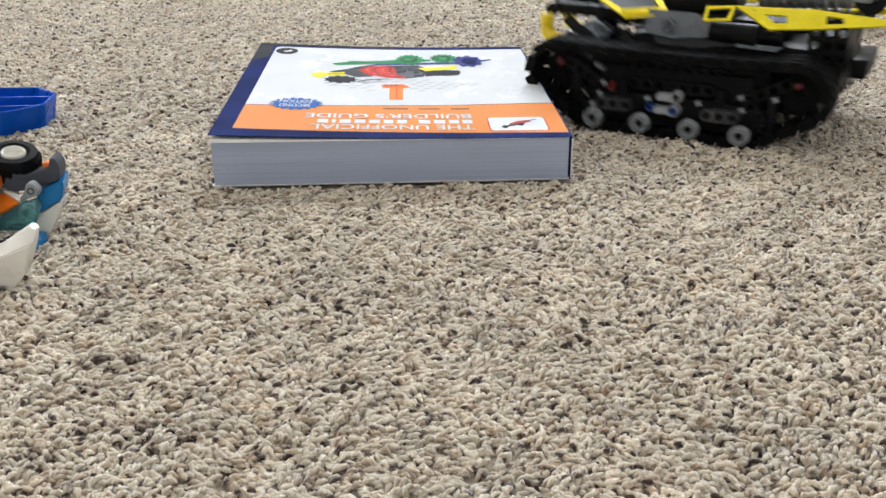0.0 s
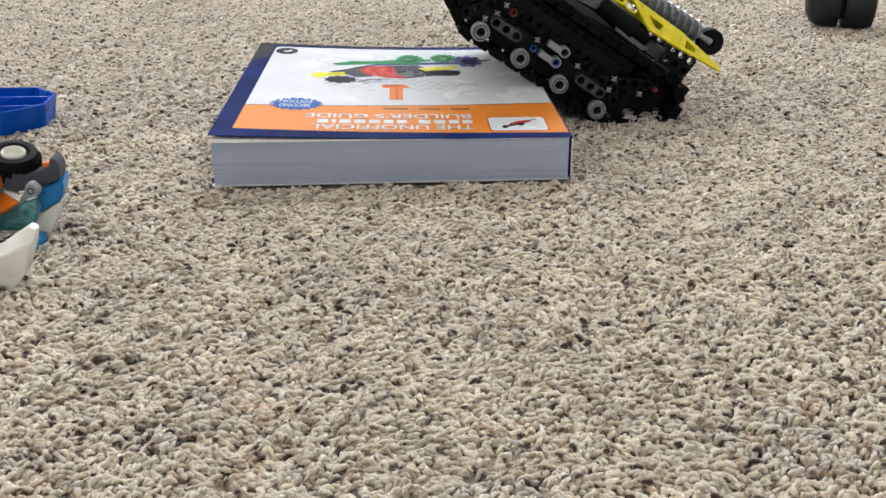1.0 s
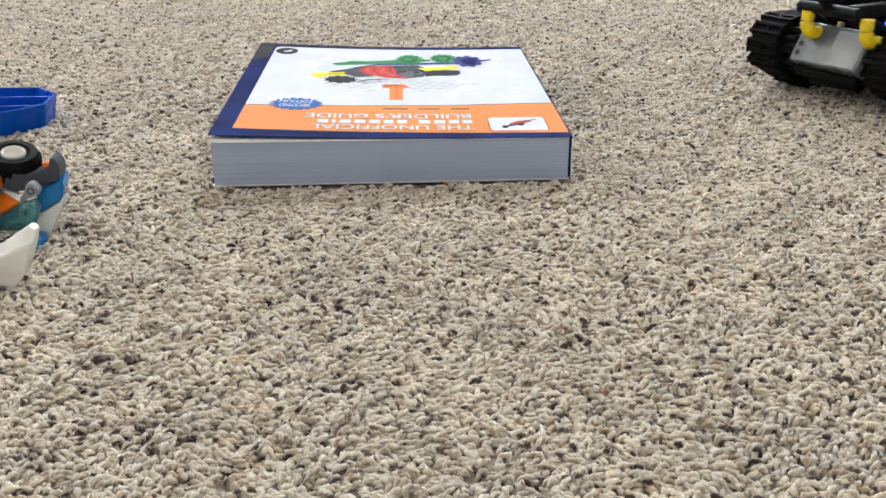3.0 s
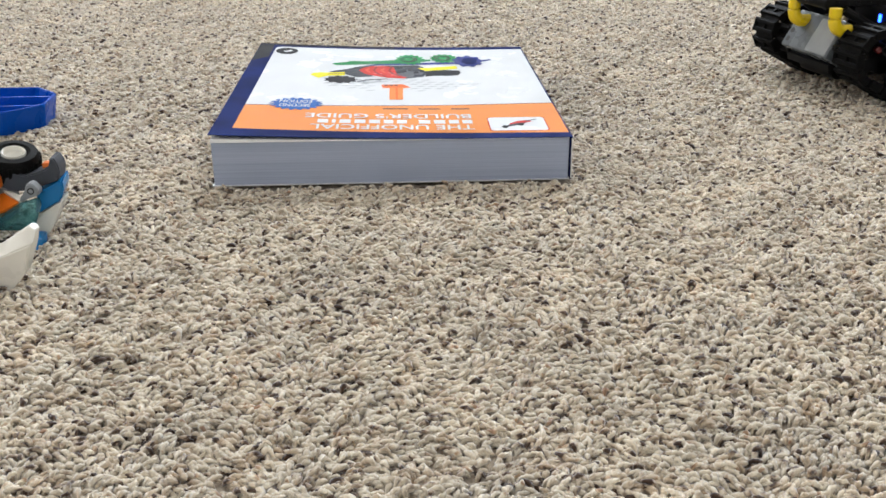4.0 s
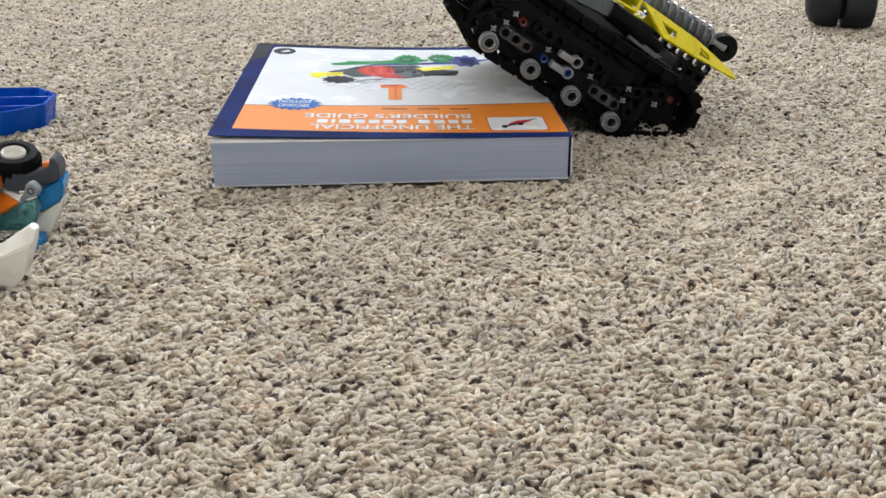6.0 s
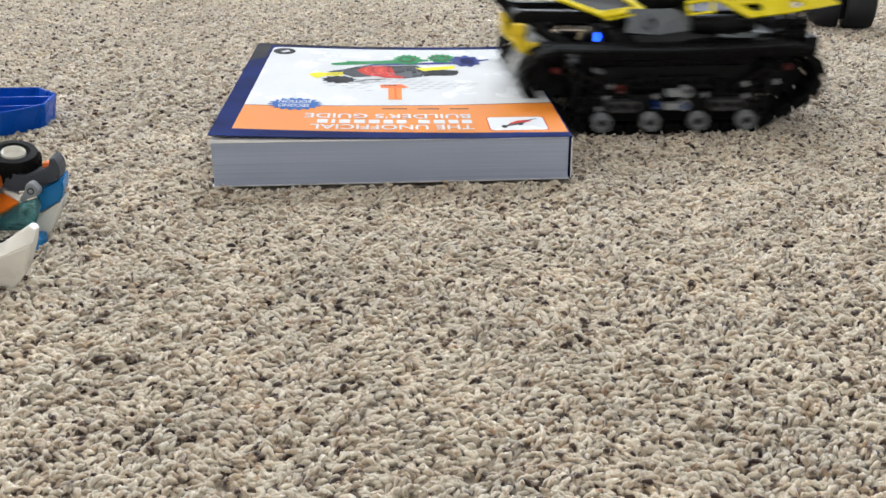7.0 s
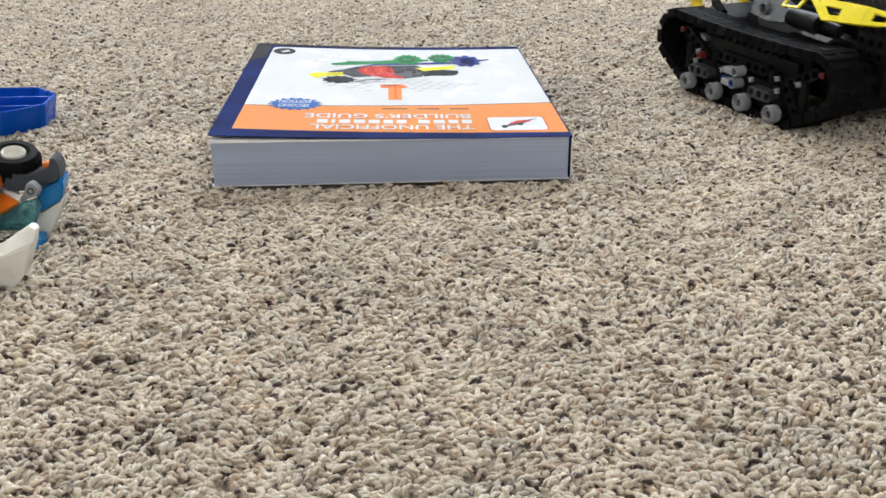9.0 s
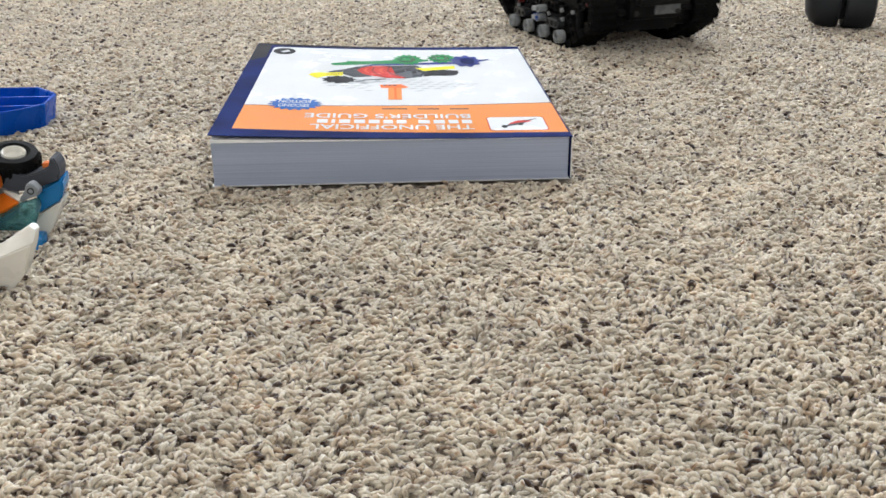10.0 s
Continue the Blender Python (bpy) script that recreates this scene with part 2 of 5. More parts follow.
def tufts(name, spacing, inside, sides, rings, seed, fat, thin=0.10):
    """Yarn ends that rise from the backing and lie over in clumps; inside(x, y) picks where."""
    rs = np.random.RandomState(seed)
    gx, gy = np.meshgrid(np.arange(-0.75, 0.80, spacing), np.arange(-0.40, 0.86, spacing * 0.92))
    gx[1::2] += spacing / 2
    x, y = gx.ravel() + rs.normal(0, spacing * 0.40, gx.size), gy.ravel() + rs.normal(0, spacing * 0.40, gx.size)
    # small pits where the clumps part
    keep = inside(x, y) & (rs.rand(x.size) > thin + 0.34 * np.clip(flow(x, y, 0.0021, 21) - 0.75, 0, 1))
    x, y = x[keep], y[keep]
    n = len(x)
    turn = flow(x, y, 0.0035, 5) * 0.55 + flow(x, y, 0.013, 6) * 0.45 + rs.normal(0, 0.42, n) + (rs.rand(n) < 0.42) * np.pi + 0.12
    high = 0.0009 * flow(x, y, 0.0016, 7) + 0.0007 * flow(x, y, 0.0055, 8) + 0.0005 * flow(x, y, 0.04, 9) + rs.normal(0, 0.0006, n)
    length = rs.uniform(0.0024, 0.0052, n)
    lift = rs.normal(-0.0006, 0.0007, n)
    rad = rs.uniform(0.00072, 0.00112, n) * fat
    c, s = np.cos(turn), np.sin(turn)
    sway = rs.normal(0, 0.0007, n)
    along = np.linspace(0, 1, rings)
    thick = {3: (0.85, 1.15, 0.80), 4: (0.80, 1.05, 1.12, 0.72), 5: (0.72, 1.0, 1.14, 1.04, 0.66)}[rings]
    leans = {3: (0.2, 1.25, 1.75), 4: (0.1, 0.9, 1.5, 1.8), 5: (0.1, 0.8, 1.35, 1.65, 1.85)}[rings]
    verts = np.zeros((n, rings * sides + 1, 3))
    for i, u in enumerate(along):
        px = length * (u ** 1.2) - 0.0011
        pz = BASE + (0.0023 + high) * math.sin(min(1.0, u * 2.1) * math.pi / 2) + lift * u * u
        py = sway * math.sin(u * 3.1)
        r = rad * thick[i]
        lean = leans[i]
        for k in range(sides):
            a = 2 * math.pi * k / sides + 0.5 * i
            ox, oy, oz = -math.cos(a) * math.cos(lean), math.sin(a), math.cos(a) * math.sin(lean)
            lx, ly = px + r * ox, py + r * oy
            verts[:, i * sides + k] = np.stack([x + lx * c - ly * s, y + lx * s + ly * c, pz + r * oz], 1)
    lx = length - 0.0011 + rad * 0.70
    verts[:, -1] = np.stack([x + lx * c, y + lx * s, BASE + 0.0023 + high + lift - 0.0004], 1)
    quads = []
    for i in range(rings - 1):
        for k in range(sides):
            a, b = i * sides + k, i * sides + (k + 1) % sides
            quads.append((a, b, b + sides, a + sides))
    top = (rings - 1) * sides
    tris = [(top + k, top + (k + 1) % sides, rings * sides) for k in range(sides)]
    per = rings * sides + 1
    base = (np.arange(n) * per)[:, None, None]
    q, t = (np.array(quads)[None] + base).reshape(-1), (np.array(tris)[None] + base).reshape(-1)
    me = bpy.data.meshes.new(name)
    me.vertices.add(n * per)
    me.vertices.foreach_set("co", verts.reshape(-1))
    me.loops.add(len(q) + len(t))
    me.loops.foreach_set("vertex_index", np.concatenate([q, t]).astype(np.int32))
    nq, nt = len(q) // 4, len(t) // 3
    me.polygons.add(nq + nt)
    me.polygons.foreach_set("loop_start", np.concatenate([np.arange(nq) * 4, nq * 4 + np.arange(nt) * 3]).astype(np.int32))
    me.update(calc_edges=True)
    me.validate()
    me.shade_smooth()
    me.materials.append(YARN)
    return tagged(new(name, me), "beige and brown flecked twisted pile carpet", "carpet", kind="stuff")


def in_view(x, y):
    ahead = y + 0.60
    side = 0.47 * np.maximum(ahead, 0.02) + 0.03
    return (np.abs(x - 0.047 * ahead) < side) & (y > -0.34) & (y < 0.75)


def under_book(x, y):
    return (np.abs(x) < 0.1030) & (y > -0.0030) & (y < 0.252)


SPLIT = 0.10
tufts("carpet", 0.00208, lambda x, y: in_view(x, y) & ~under_book(x, y) & (y < SPLIT), 5, 5, 11, 1.0)
tufts("carpet", 0.00262, lambda x, y: in_view(x, y) & ~under_book(x, y) & (y >= SPLIT), 4, 4, 12, 1.25, 0.05)
tufts("carpet", 0.0085, lambda x, y: ~in_view(x, y) & (np.abs(x) < 0.75), 4, 3, 13, 3.3)

# ---- the book ----
def pages_material():
    m = material("page_edges", (0.62, 0.62, 0.66), 0.8)
    n, l = m.node_tree.nodes, m.node_tree.links
    tc = n.new("ShaderNodeTexCoord")
    mp = n.new("ShaderNodeMapping")
    mp.inputs["Scale"].default_value = (6, 6, 2600)
    l.new(tc.outputs["Object"], mp.inputs["Vector"])
    no = n.new("ShaderNodeTexNoise")
    no.inputs["Scale"].default_value, no.inputs["Detail"].default_value = 1.0, 4
    l.new(mp.outputs["Vector"], no.inputs["Vector"])
    # white paper toned down to blue-grey: part of the front's shade is in this colour
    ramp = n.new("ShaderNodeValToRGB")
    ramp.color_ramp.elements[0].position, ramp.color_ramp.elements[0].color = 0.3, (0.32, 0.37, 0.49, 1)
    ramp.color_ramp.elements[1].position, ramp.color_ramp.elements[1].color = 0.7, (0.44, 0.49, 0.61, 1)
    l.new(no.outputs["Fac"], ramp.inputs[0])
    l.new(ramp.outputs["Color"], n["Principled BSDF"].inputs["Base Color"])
    bp = n.new("ShaderNodeBump")
    bp.inputs["Strength"].default_value, bp.inputs["Distance"].default_value = 0.4, 0.0003
    l.new(no.outputs["Fac"], bp.inputs["Height"])
    l.new(bp.outputs["Normal"], n["Principled BSDF"].inputs["Normal"])
    return m


PAGES = pages_material()


def ink(name, colour, var=0.05, rough=0.25):
    return material(name, colour, rough, var=var, scale=30, bump=0.02, bscale=400, spec=0.05)


NAVY = material("navy_print", (0.011, 0.021, 0.098), 0.4, var=0.35, scale=30, bump=0.02, bscale=400, spec=0.004)
INK_BLACK = material("black_print", (0.005, 0.005, 0.008), 0.4, var=0.3, scale=30, bump=0.02, bscale=400, spec=0.02)
PAPER = ink("white_print", (0.615, 0.635, 0.655), 0.02)
ORANGE = material("orange_print", (0.66, 0.21, 0.03), 0.35, var=0.05, scale=30, bump=0.02, bscale=400, spec=0.03)
BADGE = material("blue_print", (0.008, 0.09, 0.34), 0.35, var=0.08, scale=30, spec=0.02)
GREEN = ink("green_print", (0.015, 0.22, 0.07), 0.2)
REDINK = ink("red_print", (0.50, 0.03, 0.025), 0.2)
YELINK = ink("yellow_print", (0.75, 0.66, 0.02), 0.1)
GREYINK = ink("pale_grey_print", (0.38, 0.40, 0.42), 0.1)
BLUEINK = ink("deep_blue_print", (0.02, 0.035, 0.20), 0.2)
PEDESTAL = ink("red_orange_print", (0.75, 0.15, 0.03), 0.1)
STANDINK = ink("orange_red_print", (0.80, 0.24, 0.06), 0.1)
BRIGHTRED = ink("bright_red_print", (0.62, 0.085, 0.05), 0.1)
DEEPRED = ink("deep_red_print", (0.16, 0.015, 0.015), 0.2)
SLATEINK = ink("slate_print", (0.050, 0.056, 0.070), 0.3)
DEEPGREEN = ink("deep_green_print", (0.008, 0.12, 0.045), 0.2)
COVERBACK = material("cover_inside", (0.75, 0.75, 0.74), 0.5, var=0.03, scale=30)
LEAF = material("cream_leaf", (0.84, 0.845, 0.85), 0.7, var=0.03, scale=40)
HALF, DEEP = 0.1015, 0.254


def pages_top(x):
    return 0.0250 + 0.0010 * (HALF - x) / (2 * HALF)


def cover_top(x, y):
    """Height of the front cover's upper face: it curls up away from the spine."""
    u = max(0.0, (HALF - x) / (2 * HALF) - 0.25) / 0.75
    return pages_top(x) + 0.0006 + (0.0042 + 0.0011 * y / DEEP) * u ** 1.7


def sheet(outline, above):
    """A thin printed shape that follows the cover: cut into strips across the curl."""
    bm = bmesh.new()
    vs = [bm.verts.new((x, y, 0)) for x, y in outline]
    bm.faces.new(vs)
    for i in range(1, 40):
        x = -HALF + i * 2 * HALF / 40
        bmesh.ops.bisect_plane(bm, geom=bm.verts[:] + bm.edges[:] + bm.faces[:], plane_co=(x, 0, 0), plane_no=(1, 0, 0))
    bmesh.ops.triangulate(bm, faces=[f for f in bm.faces if len(f.verts) > 4])
    for v in bm.verts:
        v.co.z = cover_top(v.co.x, v.co.y) + above
    for f in bm.faces:
        f.normal_update()
        if f.normal.z < 0:
            f.normal_flip()
    return bm


def printed(name, outline, mat, above, parent, label=""):
    bm = sheet(outline, above)
    me = bpy.data.meshes.new(name)
    bm.to_mesh(me)
    bm.free()
    me.materials.append(mat)
    me.shade_smooth()
    ob = new(name, me)
    ob.parent = parent
    return tagged(ob, label) if label else ob


def blob(cx, cy, rx, ry, n=18, rough=0.12, seed=1, turn=0.0):
    rs = random.Random(seed)
    pts = []
    for i in range(n):
        a = 2 * math.pi * i / n
        r = 1 + rs.uniform(-rough, rough)
        x, y = rx * r * math.cos(a), ry * r * math.sin(a)
        pts.append((cx + x * math.cos(turn) - y * math.sin(turn), cy + x * math.sin(turn) + y * math.cos(turn)))
    return pts


def gear(cx, cy, rx, ry, teeth):
    pts = []
    for i in range(teeth * 4):
        r = 1.0 if i % 4 in (0, 1) else 0.84
        a = 2 * math.pi * i / (teeth * 4)
        pts.append((cx + rx * r * math.cos(a), cy + ry * r * math.sin(a)))
    return pts


def quad(x0, y0, x1, y1):
    return [(x0, y0), (x1, y0), (x1, y1), (x0, y1)]


def rounded(x0, y0, x1, y1, r, n=5):
    pts = []
    for cx, cy, a0 in ((x1 - r, y1 - r, 0), (x0 + r, y1 - r, 90), (x0 + r, y0 + r, 180), (x1 - r, y0 + r, 270)):
        for i in range(n + 1):
            a = radians(a0 + 90 * i / n)
            pts.append((cx + r * math.cos(a), cy + r * math.sin(a)))
    return pts


def lettering(text, x_start, y_base, width, height, mat, parent, above=0.00042):
    """Words on the cover that read from the far side: turned half round, starting at x_start and running to -x."""
    cu = bpy.data.curves.new("lettering", "FONT")
    cu.body = text
    cu.offset = 0.012
    tmp = new("lettering", cu)
    bpy.context.view_layer.update()
    me = bpy.data.meshes.new_from_object(tmp.evaluated_get(bpy.context.evaluated_depsgraph_get()))
    bpy.data.objects.remove(tmp)
    bm = bmesh.new()
    bm.from_mesh(me)
    xs, ys = [v.co.x for v in bm.verts], [v.co.y for v in bm.verts]
    sx, sy = width / (max(xs) - min(xs)), height / (max(ys) - min(ys))
    bx, by = min(xs), min(ys)
    for v in bm.verts:
        x, y = x_start - (v.co.x - bx) * sx, y_base - (v.co.y - by) * sy
        v.co = (x, y, cover_top(x, y) + above)
    for f in bm.faces:
        f.normal_update()
        if f.normal.z < 0:
            f.normal_flip()
    bm.to_mesh(me)
    bm.free()
    me.name = "lettering"
    me.materials.clear()
    me.materials.append(mat)
    ob = new("lettering", me)
    ob.parent = parent
    return ob


def build_book():
    book = thing("book", "thick paperback guide book lying face up on carpet", "book")
    # page block, a little thicker at the open side
    bm = bmesh.new()
    nx = 24
    x0, x1, y0, y1 = -HALF + 0.0012, HALF - 0.0012, 0.0012, DEEP - 0.0012
    rows = []
    for i in range(nx + 1):
        x = x0 + (x1 - x0) * i / nx
        rows.append([bm.verts.new(p) for p in ((x, y0, 0.0008), (x, y1, 0.0008), (x, y1, pages_top(x)), (x, y0, pages_top(x)))])
    for a, b in zip(rows, rows[1:]):
        for k in range(4):
            bm.faces.new((a[k], a[(k + 1) % 4], b[(k + 1) % 4], b[k]))
    bm.faces.new(rows[0])
    bm.faces.new(rows[-1][::-1])
    part("page_block", bm, PAGES, book, "stacked white page edges, toned blue-grey as in shade", smooth=False)
    # the loose first leaves under the curled cover
    bm = bmesh.new()
    strip = []
    for i in range(31):
        x = x0 + (x1 - x0) * i / 30
        strip.append([bm.verts.new((x, y, z)) for y in (y0 - 0.0016, y1) for z in (pages_top(x) + 0.00002, pages_top(x) + 0.0001 + (cover_top(x, y) - 0.0006 - pages_top(x)) * 0.5)])
    for p, q in zip(strip, strip[1:]):
        for i, j in ((0, 1), (1, 3), (3, 2), (2, 0)):
            bm.faces.new((p[i], q[i], q[j], p[j]))
    bm.faces.new((strip[0][0], strip[0][1], strip[0][3], strip[0][2]))
    part("front_leaves", bm, LEAF, book, "creamy white front leaves")
    # covers
    for name, label in (("front_cover", "navy printed front cover curling up at its open side"), ("back_cover", "")):
        bm = bmesh.new()
        top = name == "front_cover"
        rows = []
        for i in range(41):
            x = -HALF + 2 * HALF * i / 40
            ring = []
            for y in (0.0, DEEP):
                z = cover_top(x, y) if top else 0.0007
                ring.append((bm.verts.new((x, y, z)), bm.verts.new((x, y, z - 0.00035))))
            rows.append(ring)
        for a, b in zip(rows, rows[1:]):
            bm.faces.new((a[0][0], b[0][0], b[1][0], a[1][0]))
            bm.faces.new((a[0][1], a[1][1], b[1][1], b[0][1]))
            bm.faces.new((a[0][0], a[0][1], b[0][1], b[0][0]))
            bm.faces.new((a[1][0], b[1][0], b[1][1], a[1][1]))
        for r in (rows[0], rows[-1]):
            bm.faces.new((r[0][0], r[1][0], r[1][1], r[0][1]))
        cover = part(name, bm, NAVY if top else COVERBACK, book, label)
        if top:
            front = cover
    bm = bmesh.new()
    add_box(bm, (0.0011, DEEP, 0.0252), Matrix.Translation((HALF + 0.0002, DEEP / 2, 0.0131)), 0.0004)
    spine = part("spine", bm, NAVY, book, "navy printed spine with a pale cut edge")
    bm = bmesh.new()
    add_box(bm, (0.0006, 0.0004, 0.0236), Matrix.Translation((HALF + 0.0003, -0.0002, 0.0131)))
    part("cut_edge", bm, COVERBACK, spine)
    # printed cover
    e = 0.00010
    printed("black_band", [(-0.1012, 0.2480), (0.002, 0.2480), (0.002, 0.2537), (-0.1012, 0.2537)], INK_BLACK, e, front)
    printed("black_corner", [(-0.1012, 0.19), (-0.0905, 0.205), (-0.0905, 0.2478), (-0.1012, 0.2478)], INK_BLACK, e, front)
    white = printed("white_panel", [(-0.0895, 0.0675), (0.1011, 0.0765), (0.1011, 0.2440), (-0.0840, 0.2425), (-0.0872, 0.2405), (-0.0885, 0.2360)], PAPER, e, front, "white printed picture panel")
    orange = printed("orange_panel", [(-0.0900, 0.0145), (0.1013, 0.0088), (0.1013, 0.0755), (-0.0895, 0.0665)], ORANGE, e, front, "orange printed title band")
    up = 0.00022
    # the picture: a model on an orange stand over a pale grey grid of chips
    for i in range(6):
        for k in range(13):
            x, y = -0.047 + k * 0.0083 + (i % 2) * 0.0041, 0.1085 + i * 0.0062
            if abs(x - 0.004) / 0.055 + abs(y - 0.125) / 0.026 < 1.05 and not (-0.010 < x < 0.012 and y < 0.129):
                printed("grid_chip", [(x - 0.0036, y), (x + 0.0012, y + 0.0006), (x + 0.0040, y + 0.0030), (x - 0.0008, y + 0.0024)], GREYINK, up - 0.00006, white)
    printed("stand_cap", [(-0.0067, 0.1262), (0.0079, 0.1280), (0.0128, 0.1190), (0.0080, 0.1165), (-0.0058, 0.1165)], PEDESTAL, up + 0.00004, white)
    printed("stand", [(-0.0012, 0.0857), (0.0075, 0.0860), (0.0077, 0.1180), (-0.0012, 0.1180)], STANDINK, up + 0.00007, white)
    printed("stand_edge", [(0.0028, 0.0858), (0.0042, 0.0858), (0.0042, 0.1175), (0.0028, 0.1175)], PEDESTAL, up + 0.00010, white)
    for x in (-0.0045, -0.0012, 0.0022):
        printed("cap_mark", quad(x, 0.1228, x + 0.0020, 0.1262), INK_BLACK, up + 0.00010, white)
    # wheels, frame and arms
    printed("dark_wheel", gear(-0.0345, 0.1395, 0.0118, 0.0112, 11), INK_BLACK, up, white)
    printed("dark_wheel", blob(0.0365, 0.1625, 0.0125, 0.0092, 22, 0.10, 5), INK_BLACK, up, white)
    printed("dark_arm", [(0.023, 0.1674), (0.0393, 0.1717), (0.0493, 0.1700), (0.0486, 0.1672), (0.0384, 0.1590), (0.0239, 0.1509)], INK_BLACK, up + 0.00003, white)
    printed("slate_body", [(-0.0441, 0.1610), (-0.0400, 0.1660), (-0.0325, 0.1709), (-0.0228, 0.1811), (-0.0120, 0.1845), (-0.0180, 0.1640), (-0.0120, 0.1500), (-0.0240, 0.1470), (-0.0326, 0.1560)], SLATEINK, up + 0.00003, white)
    printed("dark_shape", [(-0.0060, 0.1844), (0.0195, 0.1871), (0.0260, 0.1740), (0.0225, 0.1508), (0.0107, 0.1448), (-0.0040, 0.1480)], SLATEINK, up + 0.00003, white)
    for i in range(5):
        x, y = 0.0035 + 0.0042 * i, 0.1600 + 0.0040 * (i % 3)
        printed("dark_block", [(x, y), (x + 0.0032, y + 0.0010), (x + 0.0030, y + 0.0085), (x - 0.0004, y + 0.0070)], INK_BLACK, up + 0.00006, white)
    printed("pale_wheel", blob(-0.0150, 0.1370, 0.0085, 0.0062, 20, 0.06, 9), GREYINK, up + 0.00006, white)
    printed("pale_hub", blob(-0.0150, 0.1372, 0.0052, 0.0034, 16, 0.06, 10), PAPER, up + 0.00009, white)
    printed("dark_link", [(-0.0240, 0.1330), (-0.0180, 0.1395), (-0.0030, 0.1440), (-0.0023, 0.1420), (-0.0165, 0.1370), (-0.0225, 0.1315)], SLATEINK, up + 0.00012, white)
    printed("yellow_shape", [(-0.0561, 0.1520), (-0.0540, 0.1570), (-0.0490, 0.1600), (-0.0447, 0.1590), (-0.0327, 0.1615), (-0.0323, 0.1515), (-0.0440, 0.1490), (-0.0498, 0.1420)], YELINK, up + 0.00006, white)
    printed("yellow_line", [(-0.0440, 0.1540), (-0.0325, 0.1555), (-0.0325, 0.1570), (-0.0440, 0.1556)], SLATEINK, up + 0.00009, white)
    printed("yellow_shape", [(0.0186, 0.1776), (0.0300, 0.1805), (0.0469, 0.1858), (0.0474, 0.1758), (0.0244, 0.1686)], YELINK, up + 0.00006, white)
    # red shells with an orange sheen
    printed("red_shape", [(-0.0231, 0.1688), (-0.0200, 0.1770), (-0.0150, 0.1818), (-0.0065, 0.1844), (0.0016, 0.1800), (0.0030, 0.1680), (0.0040, 0.1570), (0.0110, 0.1470), (0.0081, 0.1447), (-0.0023, 0.1462), (-0.0115, 0.1515), (-0.0190, 0.1580)], REDINK, up + 0.00009, white)
    for dx in (0.0, 0.0108):
        printed("red_stripe", [(-0.0190 + dx, 0.1700), (-0.0165 + dx, 0.1760), (-0.0148 + dx, 0.1755), (-0.0165 + dx, 0.1690), (-0.0140 + dx, 0.1600), (-0.0165 + dx, 0.1620)], BRIGHTRED, up + 0.00012, white)
        printed("dark_streak", [(-0.0112 + dx, 0.1800), (-0.0100 + dx, 0.1790), (-0.0118 + dx, 0.1690), (-0.0090 + dx, 0.1590), (-0.0030 + dx, 0.1500), (-0.0050 + dx, 0.1500), (-0.0105 + dx, 0.1590), (-0.0130 + dx, 0.1690)], DEEPRED, up + 0.00013, white)
    # green gears on their shaft and the blue drum
    printed("blue_shaft", [(-0.0201, 0.1835), (-0.0066, 0.1933), (0.0463, 0.1987), (0.0459, 0.1915), (-0.0052, 0.1862)], BLUEINK, up, white)
    printed("green_bar", [(-0.0427, 0.1870), (-0.0420, 0.1905), (-0.0315, 0.1955), (-0.0310, 0.1985), (-0.0180, 0.1995), (0.0059, 0.2050), (0.0290, 0.2075), (0.0290, 0.2015), (0.0058, 0.1930), (-0.0202, 0.1880), (-0.0391, 0.1835)], GREEN, up + 0.00003, white)
    for cx, cy, rx, ry in ((0.0137, 0.2065, 0.0112, 0.0180), (0.0392, 0.2112, 0.0108, 0.0155)):
        printed("green_gear", gear(cx, cy, rx, ry, 14), GREEN, up + 0.00006, white)
        printed("gear_face", blob(cx - 0.001, cy + 0.001, rx * 0.60, ry * 0.60, 18, 0.04, 12), DEEPGREEN, up + 0.00009, white)
        printed("gear_hub", blob(cx - 0.001, cy + 0.001, rx * 0.30, ry * 0.30, 12, 0.04, 12), GREEN, up + 0.00012, white)
    printed("blue_drum", gear(0.0565, 0.2010, 0.0118, 0.0200, 9), BLUEINK, up + 0.00008, white)
    printed("drum_hub", blob(0.0580, 0.2010, 0.0058, 0.0105, 16, 0.05, 14), NAVY, up + 0.00011, white)
    printed("blue_tip", [(0.066, 0.1985), (0.0741, 0.2035), (0.0741, 0.2070), (0.066, 0.2045)], BLUEINK, up + 0.00006, white)
    # round mark, badge and inset picture
    printed("round_mark", blob(-0.0790, 0.2270, 0.0083, 0.0112, 26, 0.0), INK_BLACK, up, white)
    printed("mark_shape", [(-0.0820, 0.2260), (-0.0795, 0.2225), (-0.0745, 0.2265), (-0.0765, 0.2320), (-0.0790, 0.2280)], PAPER, up + 0.00006, white)
    badge = printed("badge", gear(-0.0588, 0.0715, 0.0166, 0.0150, 18), BADGE, up + 0.00006, white, "blue star badge")
    lettering("SECOND", -0.0500, 0.0710, 0.0190, 0.0068, PAPER, badge, up + 0.00014)
    lettering("EDITION", -0.0495, 0.0805, 0.0200, 0.0068, PAPER, badge, up + 0.00014)
    printed("inset_border", rounded(0.0568, 0.0130, 0.0912, 0.0425, 0.003), REDINK, up, orange)
    printed("inset_panel", rounded(0.0574, 0.0136, 0.0906, 0.0419, 0.0028), PAPER, up + 0.00006, orange)
    printed("inset_shape", [(0.0680, 0.0240), (0.0725, 0.0250), (0.0780, 0.0290), (0.0835, 0.0320), (0.0800, 0.0350), (0.0745, 0.0335), (0.0700, 0.0290)], REDINK, up + 0.00012, orange)
